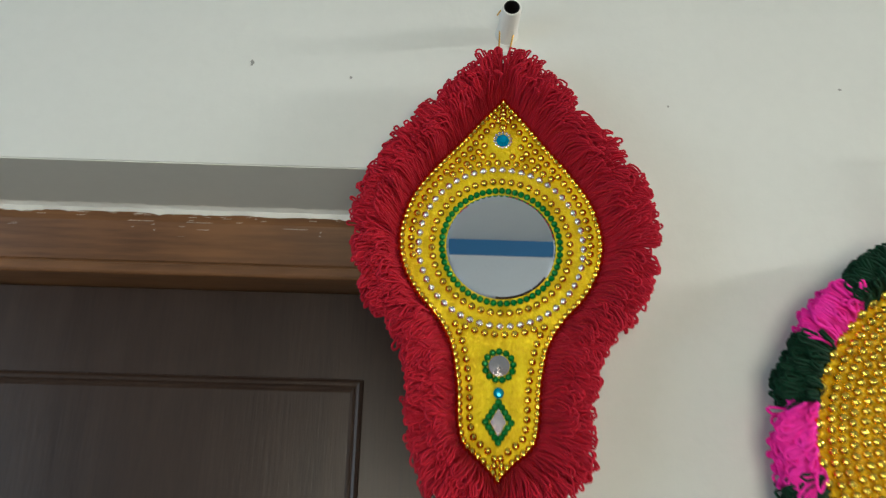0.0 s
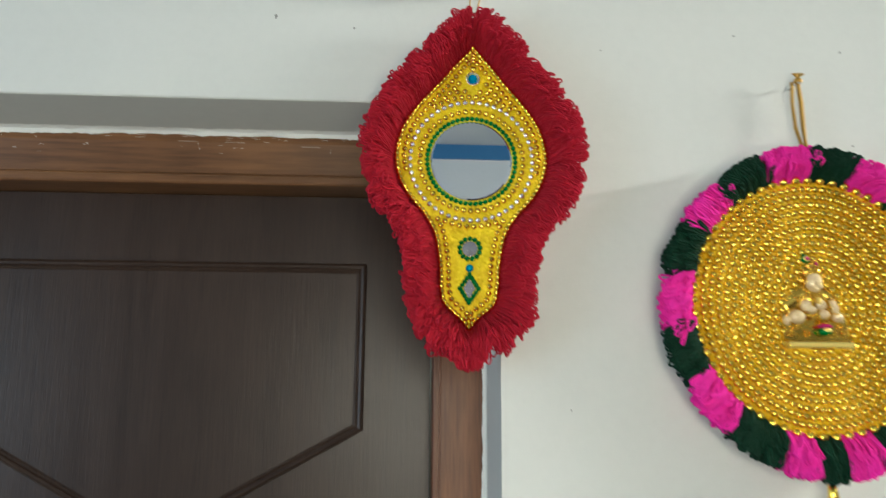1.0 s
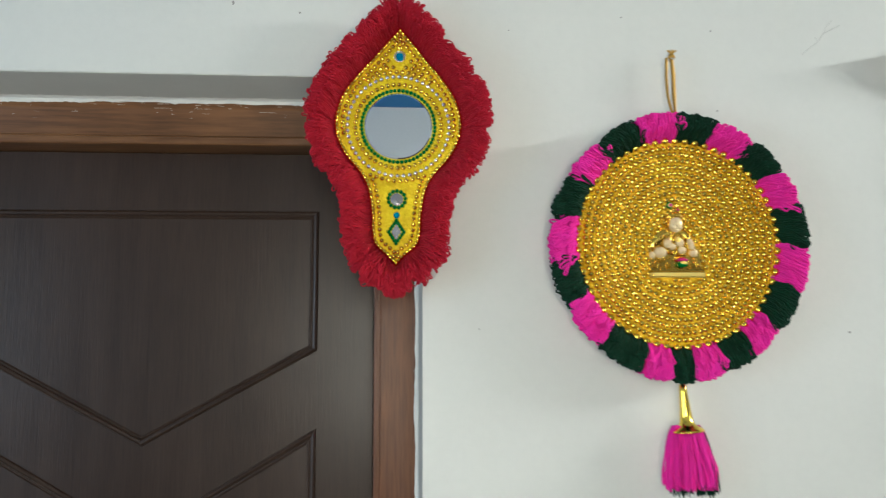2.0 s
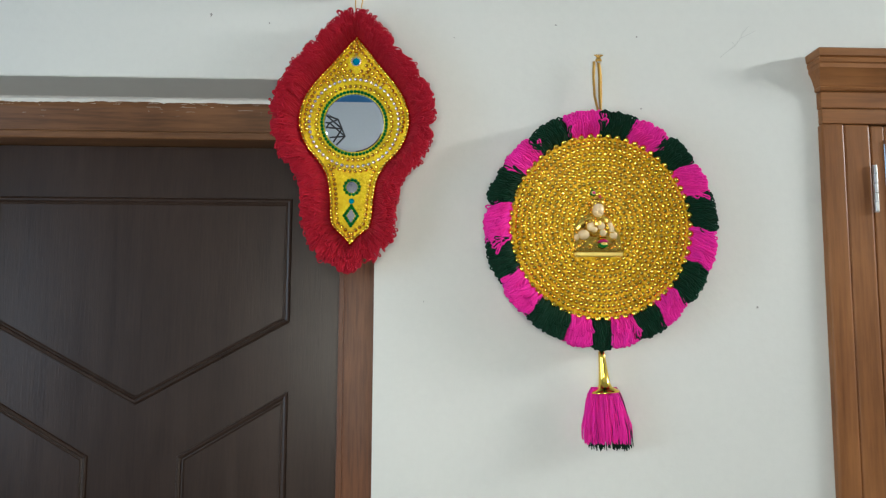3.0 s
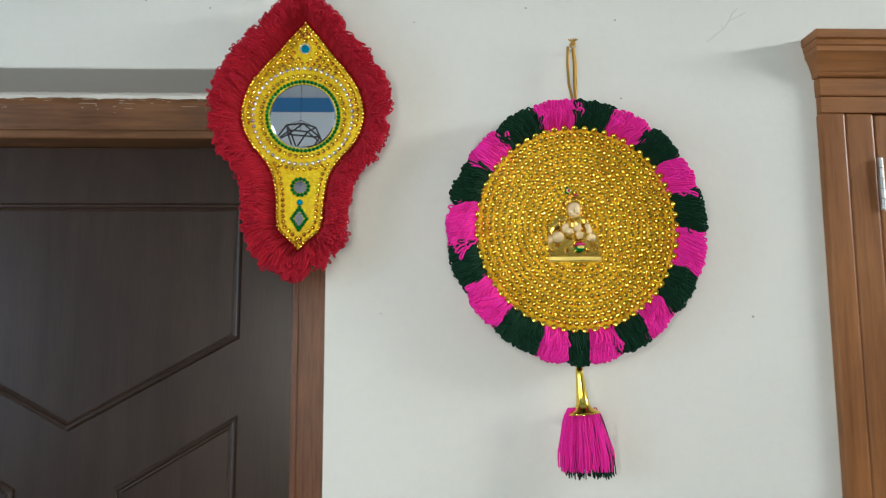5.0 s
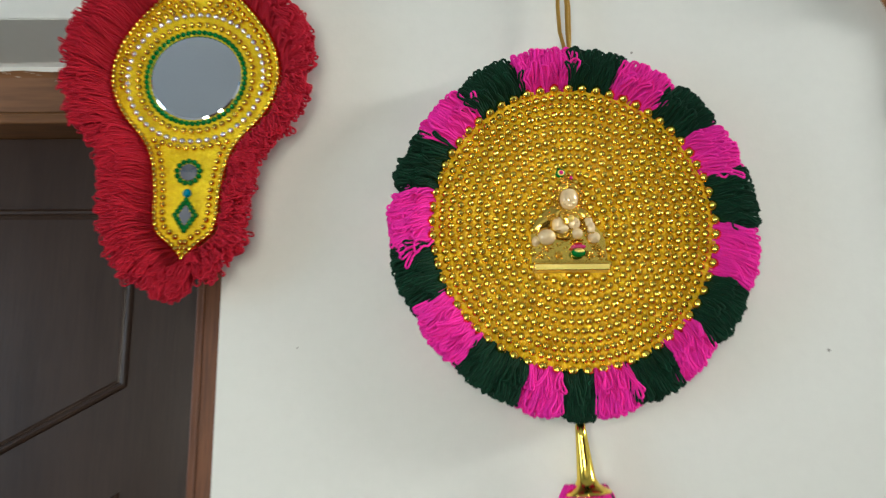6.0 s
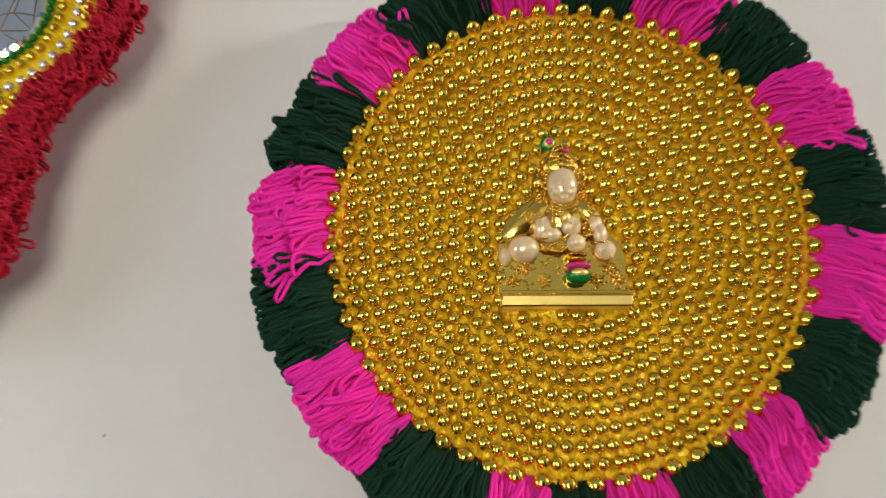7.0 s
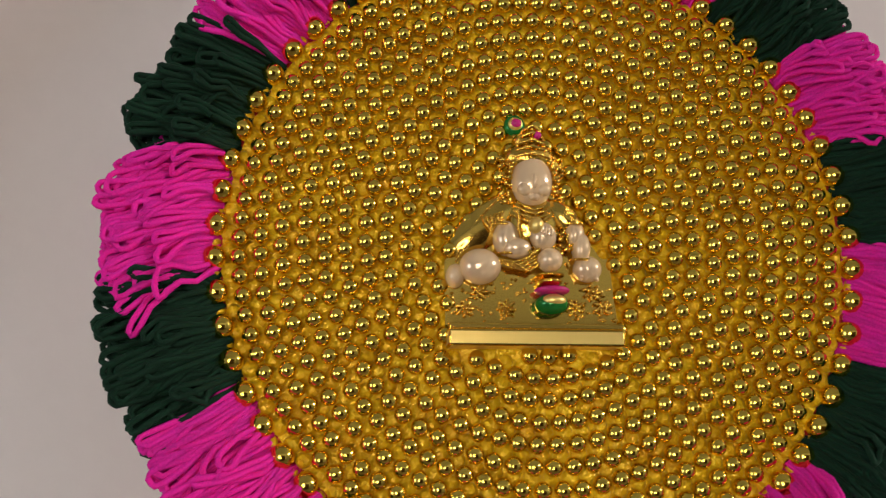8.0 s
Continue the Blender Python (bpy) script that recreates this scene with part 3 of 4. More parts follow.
gem(0.0078, GZ, 8, M_TEAL, "gem", "faceted blue gem")
gem(0.0058, BZ, 10, M_TEAL, "gem", "faceted light blue gem")
bm = bmesh.new()
lathe(bm, [(0.0001, -0.0168), (0.0112, -0.0162), (0.0118, -0.013)], 28, (0, 0, M1Z), "y")
part("small_mirror", bm, M_SHEET, hang, "small round mirror")
beads("green_bead", B_GREEN, [(0.0152 * math.sin(a), FRONT, M1Z + 0.0152 * math.cos(a)) for a in [2 * math.pi * k / 13 for k in range(13)]], hang)
bm = bmesh.new()
polygon_slab(bm, [(0, M2Z + 0.0145), (0.0085, M2Z), (0, M2Z - 0.0145), (-0.0085, M2Z)], -0.013, -0.0165)
part("small_mirror", bm, M_SHEET, hang, "small diamond mirror")
dia = [(0, 0.0205), (0.0135, 0.0), (0, -0.0205), (-0.0135, 0.0)]
beads("green_bead", B_GREEN, [((1 - u) * dia[k][0] + u * dia[(k + 1) % 4][0], FRONT, M2Z + (1 - u) * dia[k][1] + u * dia[(k + 1) % 4][1]) for k in range(4) for u in (0, 0.25, 0.5, 0.75)], hang)
# cord up to the peg
tubes("cord", [[(-0.002, -0.006, 0.215), (-0.006, -0.008, 0.25), (-0.006, -0.018, 0.287), (-0.004, -0.022, 0.296)],
               [(0.000, -0.006, 0.215), (0.006, -0.008, 0.25), (0.013, -0.018, 0.285), (0.012, -0.022, 0.296)],
               [(-0.010, -0.022, 0.296), (-0.006, -0.022, 0.303), (0.004, -0.022, 0.305), (0.012, -0.022, 0.296)]], 0.0011, M_CORD, hang, "thin twisted gold cord", 6)

# peg of painted pipe in the wall
peg = thing("pipe_peg", pose(0.064, 0, 2.347), "short white painted pipe stub in the wall", "pipe")
bm = bmesh.new()
lathe(bm, [(0.0150, 0.002), (0.0135, -0.006), (0.0122, -0.012), (0.0118, -0.055), (0.0112, -0.0565), (0.0095, -0.0565), (0.0092, -0.054), (0.0090, -0.01)], 28, axis="y")
part("pipe", bm, M_PIPE, peg, smooth=True)
# black cup lining the bore: the shade of the hollow is put in as colour
bm = bmesh.new()
lathe(bm, [(0.0001, -0.015), (0.0088, -0.015), (0.0089, -0.0558), (0.0093, -0.0566)], 20, axis="y")
part("hollow_shade", bm, M_BLACK, peg, "black lining that paints the shade inside the pipe")

# ---- round bead hanging with pink and green tufts ----
DC = (0.5545, 1.852)
disc = thing("bead_hanging", pose(DC[0], -0.018, DC[1]) @ Matrix.Diagonal((0.984, 1, 1.004, 1)), "round gold bead wall hanging edged with pink and green yarn tufts", "wall hanging")
bm = bmesh.new()
lathe(bm, [(0.0001, -0.004), (0.184, -0.004), (0.186, -0.006), (0.186, -0.012), (0.183, -0.014), (0.0001, -0.014)], 96, axis="y")
part("board", bm, M_FOIL, disc, "round board in crinkled gold cloth")
bm = bmesh.new()
lathe(bm, [(0.1815, -0.0125), (0.182, -0.0142), (0.186, -0.0142), (0.1868, -0.012), (0.1868, -0.008)], 120, axis="y")
part("edging", bm, M_REDFELT, disc, "red cloth edging")
# where the tufts meet: degrees clockwise from the top, at the board and at the outer ends, which sag
meets = [(-18.5, -21.5, 0.232), (0, 1.6, 0.229), (16.5, 18.7, 0.228), (35, 37.9, 0.226), (53.3, 54.8, 0.230), (69.5, 74.3, 0.228), (89.7, 94.2, 0.230), (110.2, 113.5, 0.232), (129.8, 132.9, 0.232), (144.6, 148.3, 0.235),
         (161.5, 163.1, 0.237), (175, 177.7, 0.243), (187.8, 187.4, 0.244), (200, 199.7, 0.242), (220.8, 220.1, 0.239), (243.6, 240.6, 0.238), (263.6, 259.2, 0.238), (285.6, 278.6, 0.237), (304, 297.7, 0.232), (321.8, 318.6, 0.229), (341.5, 338.5, 0.232)]
for k in range(20):
    (a0, b0, r0), (a1, b1, r1) = meets[k], meets[k + 1]
    pink = k % 2 == 0
    lines = []
    count = int((a1 - a0) * 8.5)
    twist = rnd.normal(0, 0.004)
    for j in range(count):
        f = (j + rnd.rand()) / count
        a = radians(a0 + (a1 - a0) * f)
        b = radians(b0 + (b1 - b0) * (0.5 + (f - 0.5) * 0.97)) + rnd.normal(0, 0.012)
        layer = rnd.rand()
        p0 = np.array([math.sin(a), math.cos(a)]) * (0.1825 + 0.005 * rnd.rand())
        reach = (r0 + (r1 - r0) * f) * (0.985 + 0.024 * math.sin(math.pi * f) ** 0.6) + 0.0025 * noise.noise((k * 3.7, f * 4.0, 2.0))
        d = np.array([math.sin(b), math.cos(b)]) * reach - p0
        le = np.linalg.norm(d)
        d /= le
        le *= rnd.uniform(0.88, 1.02) if rnd.rand() < 0.6 else rnd.uniform(0.45, 0.88)
        wide = rnd.uniform(0.0018, 0.0036) if rnd.rand() < 0.86 else rnd.uniform(0.0036, 0.0065)
        lines.append(loop_line(p0, d, le, wide, 0.013 + 0.018 * layer ** 0.7, -0.007 - 0.010 * layer, 0.0, rnd, twist + 0.010 * noise.noise((k * 5.3, f * 2.2, 4.0)) + rnd.normal(0, 0.0035 if rnd.rand() < 0.88 else 0.008)))
    tubes("tuft", lines, 0.00165, M_PINK if pink else M_GREEN, disc, "bright pink looped yarn tuft" if pink else "dark green looped yarn tuft")
    core = []
    for j in range(int((a1 - a0) * 0.9)):
        a = radians(a0 + (a1 - a0) * (j + 0.5) / int((a1 - a0) * 0.9))
        core.append(loop_line(np.array([math.sin(a), math.cos(a)]) * 0.183, np.array([math.sin(a), math.cos(a)]), 0.037, 0.004, 0.026, -0.005, 0.001, rnd))
    tubes("tuft_core", core, 0.0042, M_PINK if pink else M_GREEN, disc)

B_MAIN = ball_mesh("gold bead", 0.0051, M_GOLD, 3)
B_EDGE = ball_mesh("large gold bead", 0.0070, M_GOLD, 3)
beads("large_bead", B_EDGE, [(0.1855 * math.sin(2 * math.pi * k / 61), -0.0185, 0.1855 * math.cos(2 * math.pi * k / 61)) for k in range(61)], disc)
places, puffs = [], []
# crumpled cloth round the rim and scraps of it beyond the large beads
for k in range(100):
    a = 2 * math.pi * (k + 0.3 * rnd.rand()) / 100
    puffs.append((0.1785 * math.sin(a), 0.1785 * math.cos(a), rnd.uniform(0.0044, 0.0058), rnd.uniform(0.0024, 0.0044)))
for k in range(61):
    a = 2 * math.pi * (k + 0.5) / 61
    puffs.append((0.1868 * math.sin(a), 0.1868 * math.cos(a), rnd.uniform(0.0030, 0.0050), rnd.uniform(0.0030, 0.0055)))



def under_statue(x, z):
    """Whether a spot of the board lies under the statue's back plate."""
    half = 0.047 if z < -0.02 else 0.047 - (z + 0.02) * 0.55
    return -0.064 < z < 0.046 and abs(x + 0.007) < half


r, turn_k = 0.1715, 0
while r > 0.011:
    n = max(5, round(2 * math.pi * r / 0.0109))
    for k in range(n):
        a = 2 * math.pi * (k + 0.5 * (turn_k % 2)) / n + 0.3 * turn_k
        rr = r + rnd.normal(0, 0.0002)
        x, z = rr * math.sin(a) + rnd.normal(0, 0.0003), rr * math.cos(a)
        if not under_statue(x, z):
            places.append((x, -0.0186, z))
        b = a + math.pi / n
        x, z = (r - 0.0058) * math.sin(b), (r - 0.0058) * math.cos(b)
        if not under_statue(x, z):
            puffs.append((x, z, rnd.uniform(0.0040, 0.0052), rnd.uniform(0.0018, 0.0034)))
    r -= 0.01165
    turn_k += 1
places.reverse()
beads("gold_bead", B_MAIN, places, disc)
# the cloth puffs up between the stitched beads
bm = bmesh.new()
for x, z, w, h in puffs:
    ball(bm, (x, -0.0138, z), (w, h, w), 0, 2)
part("cloth_puff", bm, M_FOIL, disc, "gold cloth puffed up between the beads", True)["kind"] = "stuff"

# single loops that strayed over the neighbouring tufts
for deg, rad, size in ((285.5, 0.206, 0.010), (92.0, 0.208, 0.0085)):
    a = radians(deg)
    cx, cz = rad * math.sin(a), rad * math.cos(a)
    tubes("stray_loop", [[(cx + size * math.cos(q) * 1.3, -0.044 - 0.002 * math.sin(q), cz + size * 0.8 * math.sin(q)) for q in np.linspace(0.3, 6.1, 18)]], 0.0014, M_GREEN, disc, "", 5)

# cord, knot and nail
tubes("cord", [[(-0.006, -0.010, 0.343), (-0.007, -0.008, 0.31), (-0.006, -0.010, 0.27), (0.002, -0.016, 0.225), (0.002, -0.019, 0.190)],
               [(0.004, -0.010, 0.343), (0.008, -0.008, 0.31), (0.007, -0.010, 0.27), (0.004, -0.016, 0.225), (0.003, -0.019, 0.190)],
               [(0.003, -0.010, 0.341), (0.005, -0.010, 0.31), (0.004, -0.012, 0.27), (0.005, -0.018, 0.225), (0.004, -0.020, 0.190)]], 0.0029, M_CORD, disc, "doubled shiny gold cord", 6)
bm = bmesh.new()
ball(bm, (0.003, -0.012, 0.345), (0.007, 0.005, 0.006), 0, 2)
part("knot", bm, M_CORD, disc, "", True)
tubes("cord_end", [[(0.003, -0.012, 0.347), (0.003 + s * 0.004, -0.013, 0.353), (0.003 + s * 0.009, -0.014, 0.358 - abs(s) * 0.002)] for s in (-1.0, -0.5, 0.1, 0.6, 1.0)], 0.0014, M_CORD, disc, "frayed cord ends", 5)
nail = thing("nail", pose(0.5575, 0, 2.196), "small steel nail in the wall", "nail")
bm = bmesh.new()
lathe(bm, [(0.0001, 0.004), (0.0016, 0.004), (0.0014, -0.032), (0.0036, -0.032), (0.0036, -0.0335), (0.0001, -0.0340)], 14, axis="y")
part("shank", bm, M_STEEL, nail)

# tassel below: bell cap and strands
bm = bmesh.new()
lathe(bm, [(0.0045, -0.246), (0.0062, -0.248), (0.0072, -0.262), (0.0095, -0.290), (0.0115, -0.310), (0.0150, -0.3165), (0.0225, -0.3205), (0.0285, -0.3245), (0.0295, -0.3260), (0.0285, -0.3272), (0.020, -0.3245), (0.009, -0.315)], 36)
cap = part("bell_cap", bm, M_BELL, disc, "polished gold bell cap", True)
cap.location = (-0.0232, -0.022, -0.002)
cap.rotation_euler = (0, radians(-4.4), 0)


def strands(count, spread, z1, colour, name, label, lo, hi):
    lines = []
    for k in range(count):
        a, q = rnd.uniform(lo, hi), math.sqrt(rnd.uniform(0.2, 1))
        x, y = q * math.sin(a), -q * math.cos(a)
        zb = z1 + rnd.uniform(-0.007, 0.006)
        u = np.linspace(0, 1, 9)
        w = 0.025 + (spread - 0.025) * np.minimum(1, u * 1.3) ** 0.7
        lines.append(np.c_[-0.0005 + x * w + 0.0057 * u + rnd.normal(0, 0.0012) * u + 0.0008 * np.sin(u * 9 + k), np.minimum(-0.0225 + y * w * 0.38, -0.003), -0.318 + (zb + 0.318) * u])
    tubes(name, lines, 0.0011, colour, disc, label, 5)


strands(270, 0.049, -0.420, M_PINK, "tassel", "bright pink yarn tassel", -3.1, 3.1)
strands(70, 0.0500, -0.432, M_GREEN, "tassel_underlayer", "dark green yarn under the pink", 0.9, 3.6)
strands(60, 0.040, -0.434, M_GREEN, "tassel_underlayer", "dark green yarn ends", 1.9, 4.6)

# small gilded statue on the beads, plain shapes in one mesh
def at(cx, cz):
    """Statue plan in tenths of a millimetre and a half, from the middle of its foot."""
    return cx * 0.000156, cz * 0.000163 - 0.0065


def lump(cx, cz, rx, rz, dy, sy, mi=0, sub=3):
    x, z = at(cx, cz)
    ball(bm, (x, -dy * 0.001, z), (rx * 0.000156, sy * 0.001, rz * 0.000163), mi, sub)


def roll_of(points, r, mi=0):
    """A soft roll of metal along a bent line on the statue."""
    pts = [Vector(q) for q in points]
    for a, b in zip(pts, pts[1:]):
        steps = max(2, int((b - a).length / (r * 0.8)))
        for k in range(steps):
            q = a.lerp(b, k / steps)
            x, z = at(q.x, q.y)
            ball(bm, (x, -q.z * 0.001, z), (r * 0.00016,) * 3, mi, 1)


bm = bmesh.new()
box(bm, -0.0475, 0.0475, -0.0205, -0.001, -0.0065, 0.0024, 0.0012, 3)
box(bm, -0.0470, 0.0470, -0.0185, -0.001, 0.0025, 0.0058, 0.0008, 4)
# back plate in two steps
polygon_slab(bm, [at(-310, 75), at(-313, 290), at(-275, 380), at(-155, 480), at(-85, 550), at(-80, 690), at(85, 690), at(85, 560), at(135, 480), at(195, 400), at(255, 315), at(285, 310), at(307, 75)], -0.001, -0.0066, 4)
polygon_slab(bm, [at(-300, 78), at(-296, 230), at(-180, 250), at(180, 250), at(285, 270), at(300, 78)], -0.0066, -0.0085, 4)
# cloak over the shoulders
for cx, cz, long, broad, deep, dy, turn in ((-168, 425, 165, 74, 6.5, 5.5, -42), (125, 448, 92, 52, 8, 7, 48), (15, 440, 105, 105, 7, 7, 0)):
    x, z = at(cx, cz)
    m = Matrix.Translation((x, -dy * 0.001, z)) @ Matrix.Rotation(radians(turn), 4, "Y") @ Matrix.Diagonal((long * 0.00016, deep * 0.001, broad * 0.00016, 1))
    for v in bmesh.ops.create_icosphere(bm, subdivisions=4, radius=1.0, matrix=m)["verts"]:
        for q in v.link_faces:
            q.material_index = 4
# face, arms, legs
for cx, cz, rx, rz, dy, sy in ((5, 580, 76, 95, 10.5, 9.5), (-95, 370, 48, 62, 12, 8), (-60, 332, 52, 36, 15, 7), (35, 375, 48, 50, 15, 7), (155, 390, 36, 50, 11, 7), (175, 340, 34, 56, 12, 7), (195, 268, 52, 46, 12, 8),
                               (55, 292, 46, 42, 16, 8), (-190, 270, 75, 62, 13, 10), (-277, 240, 34, 42, 10, 7)):
    lump(cx, cz, rx, rz, dy, sy, 1)
for cx, cz, rx, rz, dy, sy in ((5, 566, 9, 26, 19.4, 2.5), (-30, 540, 26, 24, 17.0, 3.0), (40, 540, 26, 24, 17.0, 3.0), (5, 512, 22, 14, 17.2, 2.5)):
    lump(cx, cz, rx, rz, dy, sy, 1, 2)
# fingers of the resting and the raised palm
for k in range(4):
    roll_of([(175 + 14 * k, 262 - 3 * k, 17), (168 + 18 * k, 238 - 2 * k, 16), (166 + 20 * k, 226, 14)], 8, 1)
    roll_of([(28 + 10 * k, 400 - 3 * k, 21), (20 + 12 * k, 378 - 4 * k, 22)], 7, 1)
lump(7, 407, 26, 30, 19, 5, 3)
# turban, feather and jewel
lump(0, 672, 95, 58, 9, 8, 0)
lump(-5, 728, 60, 42, 9, 7, 0)
for k in range(5):
    w = 96 - 12 * k
    roll_of([(2 - w, 646 + 22 * k, 8), (2 - w * 0.6, 664 + 24 * k, 15), (2, 672 + 25 * k, 17.5), (2 + w * 0.6, 664 + 24 * k, 15), (2 + w, 646 + 22 * k, 8)], 9)
lump(-53, 792, 40, 40, 9, 3.5, 5)
lump(-52, 792, 27, 24, 11.8, 2.2, 3)
lump(-50, 792, 20, 17, 13.0, 2.0, 2)
roll_of([(-56, 760, 9), (-50, 735, 11), (-40, 715, 13)], 11)
lump(24, 740, 14, 14, 16.5, 2.5, 2, 2)
# curls beside the face
sr = random.Random(21)
for s2 in (-1, 1):
    for k in range(34):
        lump(5 + s2 * sr.uniform(76, 118), 500 + sr.uniform(0, 175), sr.uniform(9, 17), sr.uniform(8, 15), sr.uniform(6, 10), 3, 0, 2)
for k in range(15):
    a = math.pi * k / 14
    lump(5 + 84 * math.cos(a), 590 + 86 * math.sin(a), 13, 12, 12.5, 2.6, 0, 2)
# necklaces and the long garland
for w, z in ((52, 482), (60, 468), (68, 452), (76, 436)):
    roll_of([(5 - w, z + 22, 11), (5 - w * 0.55, z - 6, 17), (5, z - 18, 18.5), (5 + w * 0.55, z - 6, 17), (5 + w, z + 22, 11)], 6)
roll_of([(-48, 470, 14), (-52, 400, 17), (-40, 340, 18), (-10, 310, 19), (20, 330, 18)], 8)
# leaf ornaments of the sleeves, folds of the cloak, waist cloth
for k in range(6):
    roll_of([(-150 + 8 * k, 396 + 6 * k, 13.5), (-172 + 12 * k, 424 + 6 * k, 14), (-178 + 15 * k, 444 + 5 * k, 13)], 6)
    roll_of([(112 + 7 * k, 446 - 4 * k, 14), (122 + 7 * k, 470 - 3 * k, 14.5), (130 + 5 * k, 492 - 6 * k, 13)], 6)
for k in range(5):
    roll_of([(-100 - 14 * k, 540 - 22 * k, 10), (-165 - 14 * k, 472 - 24 * k, 12.0 - 0.3 * k), (-225 - 8 * k, 402 - 22 * k, 11.0 - 0.6 * k), (-272, 350 - 18 * k, 9)], 3, 4)
for k in range(5):
    roll_of([(-130 + 12 * k, 300 - 8 * k, 14), (-70 + 14 * k, 282 - 7 * k, 17), (-20 + 8 * k, 300 - 6 * k, 18), (10, 330 - 16 * k, 17)], 7)
for k in range(40):
    lump(sr.uniform(75, 145), sr.uniform(320, 400), sr.uniform(6, 13), sr.uniform(6, 12), 13, 2.5, 0, 1)
for cx, cz in ((150, 425), (172, 300), (-118, 420), (-88, 318)):
    roll_of([(cx - 38, cz, 11), (cx - 22, cz - 5, 17.5), (cx, cz - 7, 19.4), (cx + 22, cz - 5, 17.5), (cx + 38, cz, 11)], 6)
# pot with a painted rim
lump(58, 142, 60, 38, 15, 9, 5)
lump(60, 150, 45, 24, 18.5, 6.5, 3)
lump(60, 188, 63, 17, 15, 9.5, 2)
lump(55, 218, 44, 16, 14, 8.5, 0)
lump(55, 240, 52, 9, 14, 9.0, 0)
# flowers and leaves in relief on the plinth
for cx, cz in ((-240, 130), (-95, 135), (150, 135), (250, 140), (-190, 190), (215, 190)):
    for k in range(7):
        a = 2 * math.pi * k / 7 + cx
        roll_of([(cx + 9 * math.cos(a), cz + 9 * math.sin(a), 10.5), (cx + 36 * math.cos(a + 0.5), cz + 32 * math.sin(a + 0.5), 10.0)], 8)
    lump(cx, cz, 10, 10, 11, 2.5, 0, 2)
for k in range(120):
    lump(sr.uniform(-300, 295), sr.uniform(84, 236), sr.uniform(4, 13), sr.uniform(4, 9), 8.8, 1.2, 0, 1)
statue = part("statue", bm, [M_GOLDS, M_PEARL, M_MAGENTA, M_SATIN, M_SMOOTH, M_GREENB], None, "", True)
for q in statue.data.polygons:
    if q.area > 3e-5:
        q.use_smooth = False
tagged(statue, "small gilded statue with pearl and magenta paint on a plinth", "statue")
statue.location = (0.5475, -0.0315, 1.796)

# ---- chips, spots and a crack in the wall paint ----
for x, z, w, h in ((-0.247, 2.295, 0.0022, 0.004), (-0.126, 2.279, 0.0016, 0.0018), (0.884, 1.692, 0.0022, 0.0022), (0.647, 2.262, 0.0016, 0.0018), (0.475, 2.285, 0.002, 0.0014), (0.653, 2.106, 0.0016, 0.0018), (0.26, 2.254, 0.0012, 0.0012), (0.20, 1.70, 0.0011, 0.0013)):
    bm = bmesh.new()
    polygon_slab(bm, [(w * (1 + 0.35 * math.sin(5 * a + x * 50)) * math.cos(a), h * (1 + 0.3 * math.cos(3 * a)) * math.sin(a)) for a in [2 * math.pi * k / 11 for k in range(11)]], 0.0, -0.0006)
    ob = part("paint_chip", bm, M_MARK, wall_front)
    ob.location = (x, 0, z)
crack = [(0.824, 2.219), (0.838, 2.232), (0.858, 2.246), (0.868, 2.262), (0.875, 2.275), (0.891, 2.290)]
tubes("paint_crack", [[(x + rnd.normal(0, 0.001), -0.0002, z) for x, z in crack], [(0.868, -0.0002, 2.262), (0.884, -0.0002, 2.270), (0.903, -0.0002, 2.280)], [(0.858, -0.0002, 2.246), (0.852, -0.0002, 2.254)]], 0.0005, M_CRACK, wall_front, "thin crack in the paint", 4)

# ---- lamps and ornaments of the room behind ----
tube = thing("tube_light", pose(4.17, -1.15, 2.82), "white tube light fixed to the side wall", "lamp")
bm = bmesh.new()
box(bm, -0.02, 0.028, -0.63, 0.63, -0.02, 0.03, 0.004)
part("housing", bm, M_PIPE, tube)
bm = bmesh.new()
lathe(bm, [(0.0001, -0.6), (0.012, -0.6), (0.013, -0.59), (0.013, 0.59), (0.012, 0.6), (0.0001, 0.6)], 16, (-0.045, 0, 0), "y")
part("glowing_tube", bm, M_TUBE, tube, "glowing white tube", True)
for s in (-0.6, 0.6):
    bm = bmesh.new()
    box(bm, -0.06, -0.021, s - 0.012, s + 0.012, -0.018, 0.018, 0.003)
    part("holder", bm, M_PIPE, tube)

# added, never in view: fixed stand-in for the light that moves with the camera
standin_ring = thing("standin_ring_light", pose(0.12, -1.75, 1.60), "added fixed ring light standing in for the light carried with the camera", "lamp")
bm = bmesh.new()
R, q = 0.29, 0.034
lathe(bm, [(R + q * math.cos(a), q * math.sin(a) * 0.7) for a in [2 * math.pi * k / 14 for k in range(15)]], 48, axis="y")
part("glowing_ring", bm, M_RING, standin_ring, "glowing white ring", True)
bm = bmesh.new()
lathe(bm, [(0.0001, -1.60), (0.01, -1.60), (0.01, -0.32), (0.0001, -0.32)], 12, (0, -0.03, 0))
part("pole", bm, M_BLACK, standin_ring)
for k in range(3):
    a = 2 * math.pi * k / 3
    tubes("leg", [[(0, -0.03, -1.37), (0.28 * math.sin(a), -0.03 + 0.28 * math.cos(a), -1.59)]], 0.008, M_BLACK, standin_ring, "", 8)

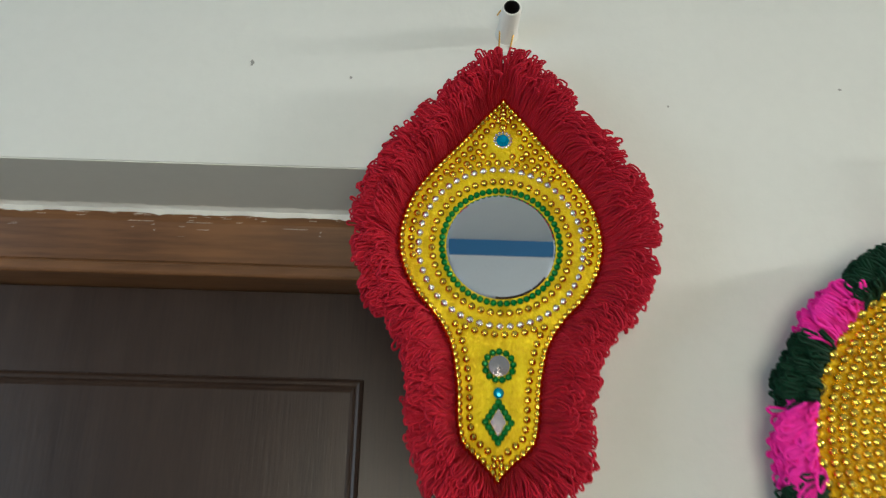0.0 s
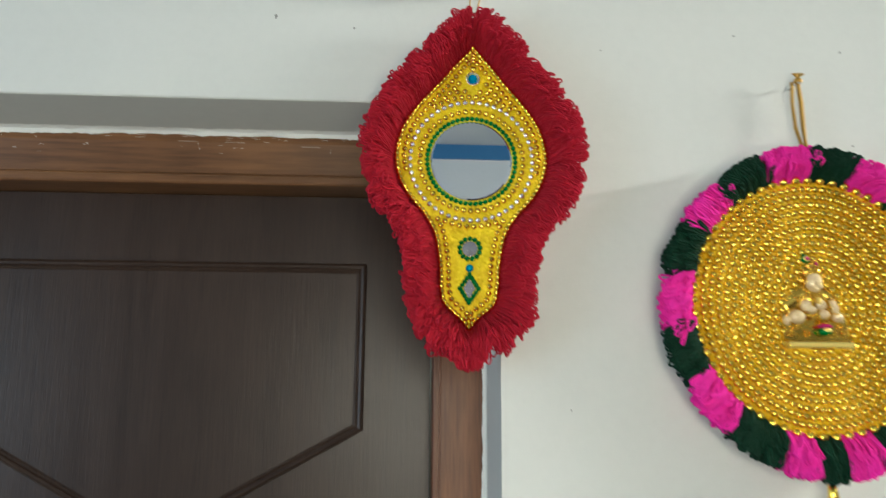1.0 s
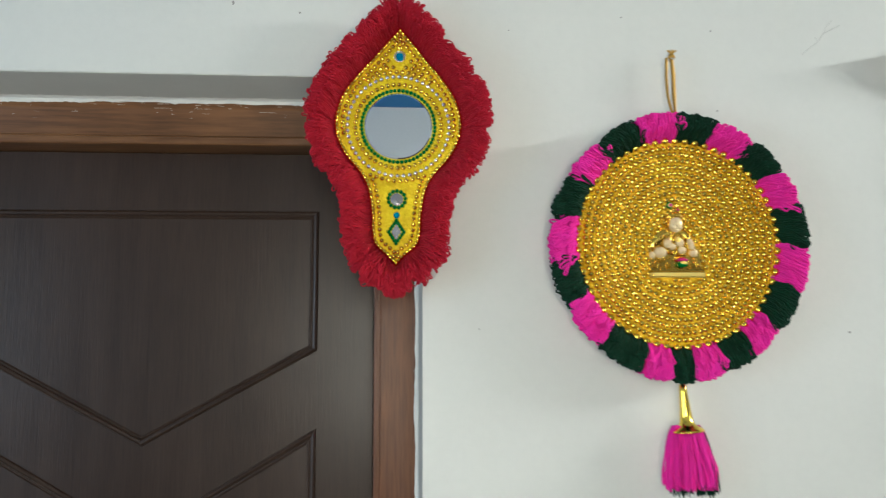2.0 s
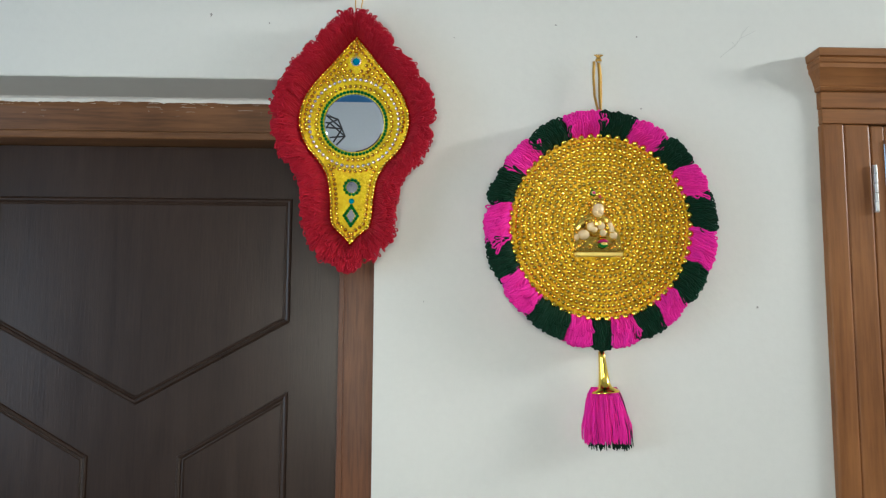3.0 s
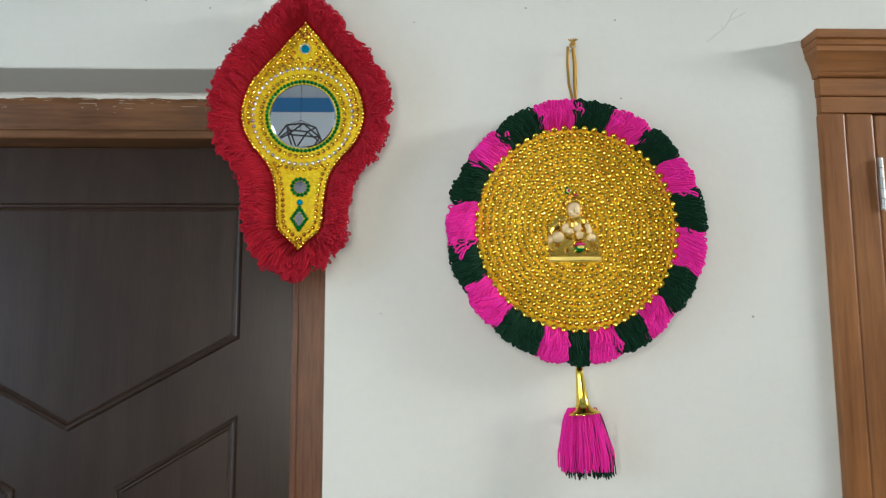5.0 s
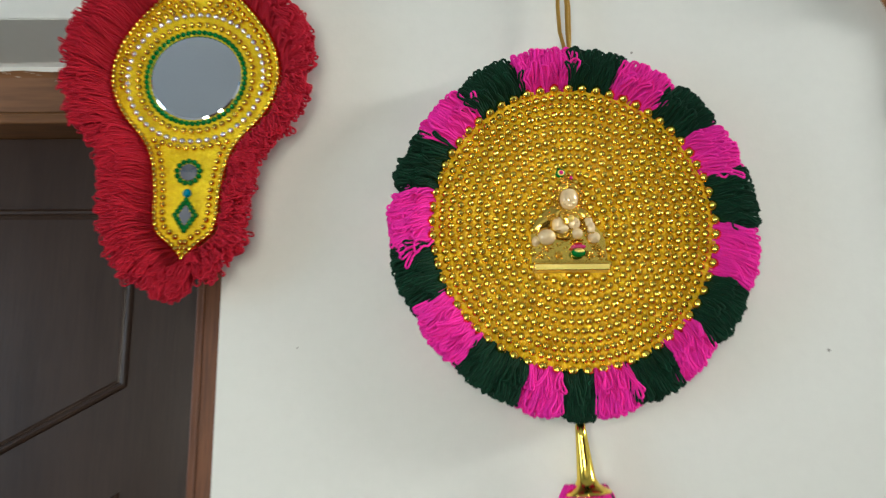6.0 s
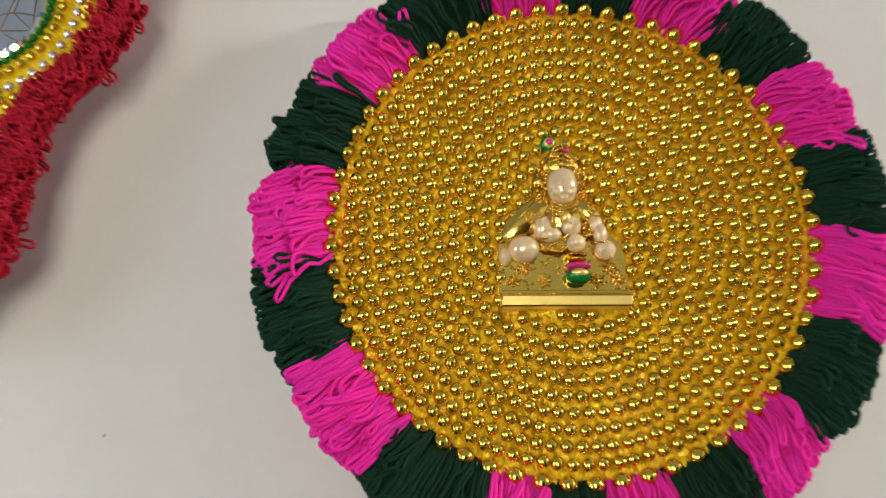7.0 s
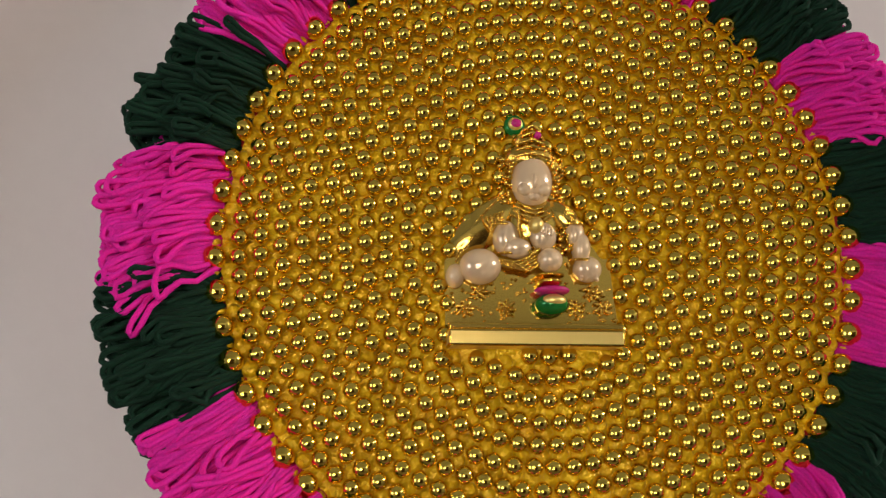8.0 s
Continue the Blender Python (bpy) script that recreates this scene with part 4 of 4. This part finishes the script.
mobile = thing("hanging_mobile", pose(-0.65, -1.22, TOP), "brass wire ring mobile with threads and small beads", "mobile")
ap, zr, rr = (0, 0, -0.06), -0.365, 0.085
tubes("wire", [[(0, 0, 0), (0, 0, -0.355)], [ap, (rr, 0, zr)], [ap, (-rr, 0, zr)], [ap, (0, rr, zr)], [ap, (0, -rr, zr)]], 0.002, M_WIRE, mobile, "", 5)
tubes("hoop", [[(rr * math.cos(a), rr * math.sin(a), zr) for a in [2 * math.pi * k / 24 for k in range(25)]], [(-rr, 0, zr), (rr, 0, zr)], [(0, -rr, zr), (0, rr, zr)]], 0.002, M_WIRE, mobile, "", 5)
B_DROP = ball_mesh("dark bead", 0.005, M_BLACK, 2)
drops = [(0.09 * math.cos(a), 0.09 * math.sin(a), zr - 0.05 - 0.05 * ((i * 7) % 3)) for i, a in enumerate([2 * math.pi * k / 9 for k in range(9)])]
tubes("thread", [[(x, y, zr), (x, y, z)] for x, y, z in drops], 0.0005, M_FAR, mobile, "", 4)
beads("drop_bead", B_DROP, drops, mobile)

cage = thing("wire_cage", pose(-0.275, -2.05, 2.555), "black geometric wire cage hanging from the ceiling", "ornament")
tops = [(0.07 * math.cos(a), 0.07 * math.sin(a), 0.085) for a in [2 * math.pi * k / 5 for k in range(5)]]
mids = [(0.12 * math.cos(a), 0.12 * math.sin(a), 0.02) for a in [2 * math.pi * (k + 0.5) / 5 for k in range(5)]]
lines = []
for k in range(5):
    lines += [[tops[k], tops[(k + 1) % 5]], [tops[k], mids[k]], [tops[(k + 1) % 5], mids[k]], [mids[k], mids[(k + 1) % 5]], [mids[k], (0, 0, -0.11)]]
tubes("wire", lines, 0.004, M_BLACK, cage, "", 5)
tubes("thread", [[(0, 0, 0.07), (0, 0, TOP - 2.556)], [tops[0], (0, 0, 0.12)], [tops[2], (0, 0, 0.12)], [tops[3], (0, 0, 0.12)]], 0.001, M_BLACK, cage, "", 4)

window = thing("window_1", pose(X0, -1.7, 1.6), "white framed window in the side wall", "window", kind="structure")
bm = bmesh.new()
for y0, y1, z0, z1 in ((-0.6, -0.55, -0.65, 0.65), (0.55, 0.6, -0.65, 0.65), (-0.55, 0.55, -0.65, -0.6), (-0.55, 0.55, 0.6, 0.65), (-0.025, 0.025, -0.6, 0.6)):
    box(bm, -0.12, -0.06, y0, y1, z0, z1)
part("window_frame", bm, M_PIPE, window)

# unseen, added as a dark mass for beads and gilding to reflect
wardrobe = thing("wardrobe", pose(1.25, Y0, 0), "unseen dark wardrobe added to darken reflections in the beads", "wardrobe")
bm = bmesh.new()
box(bm, -1.2, 1.2, 0.005, 0.56, 0, 2.1, 0.006)
part("body", bm, M_DOOR, wardrobe)
for k in range(4):
    bm = bmesh.new()
    box(bm, -1.19 + 0.598 * k, -1.19 + 0.596 * k + 0.588, 0.561, 0.58, 0.08, 2.08, 0.004)
    leaf = part("door", bm, M_DOOR, wardrobe)
    bm = bmesh.new()
    xh = -1.19 + 0.596 * k + (0.54 if k % 2 == 0 else 0.04)
    box(bm, xh, xh + 0.012, 0.5805, 0.605, 0.95, 1.15, 0.004)
    part("handle", bm, M_STEEL, leaf)
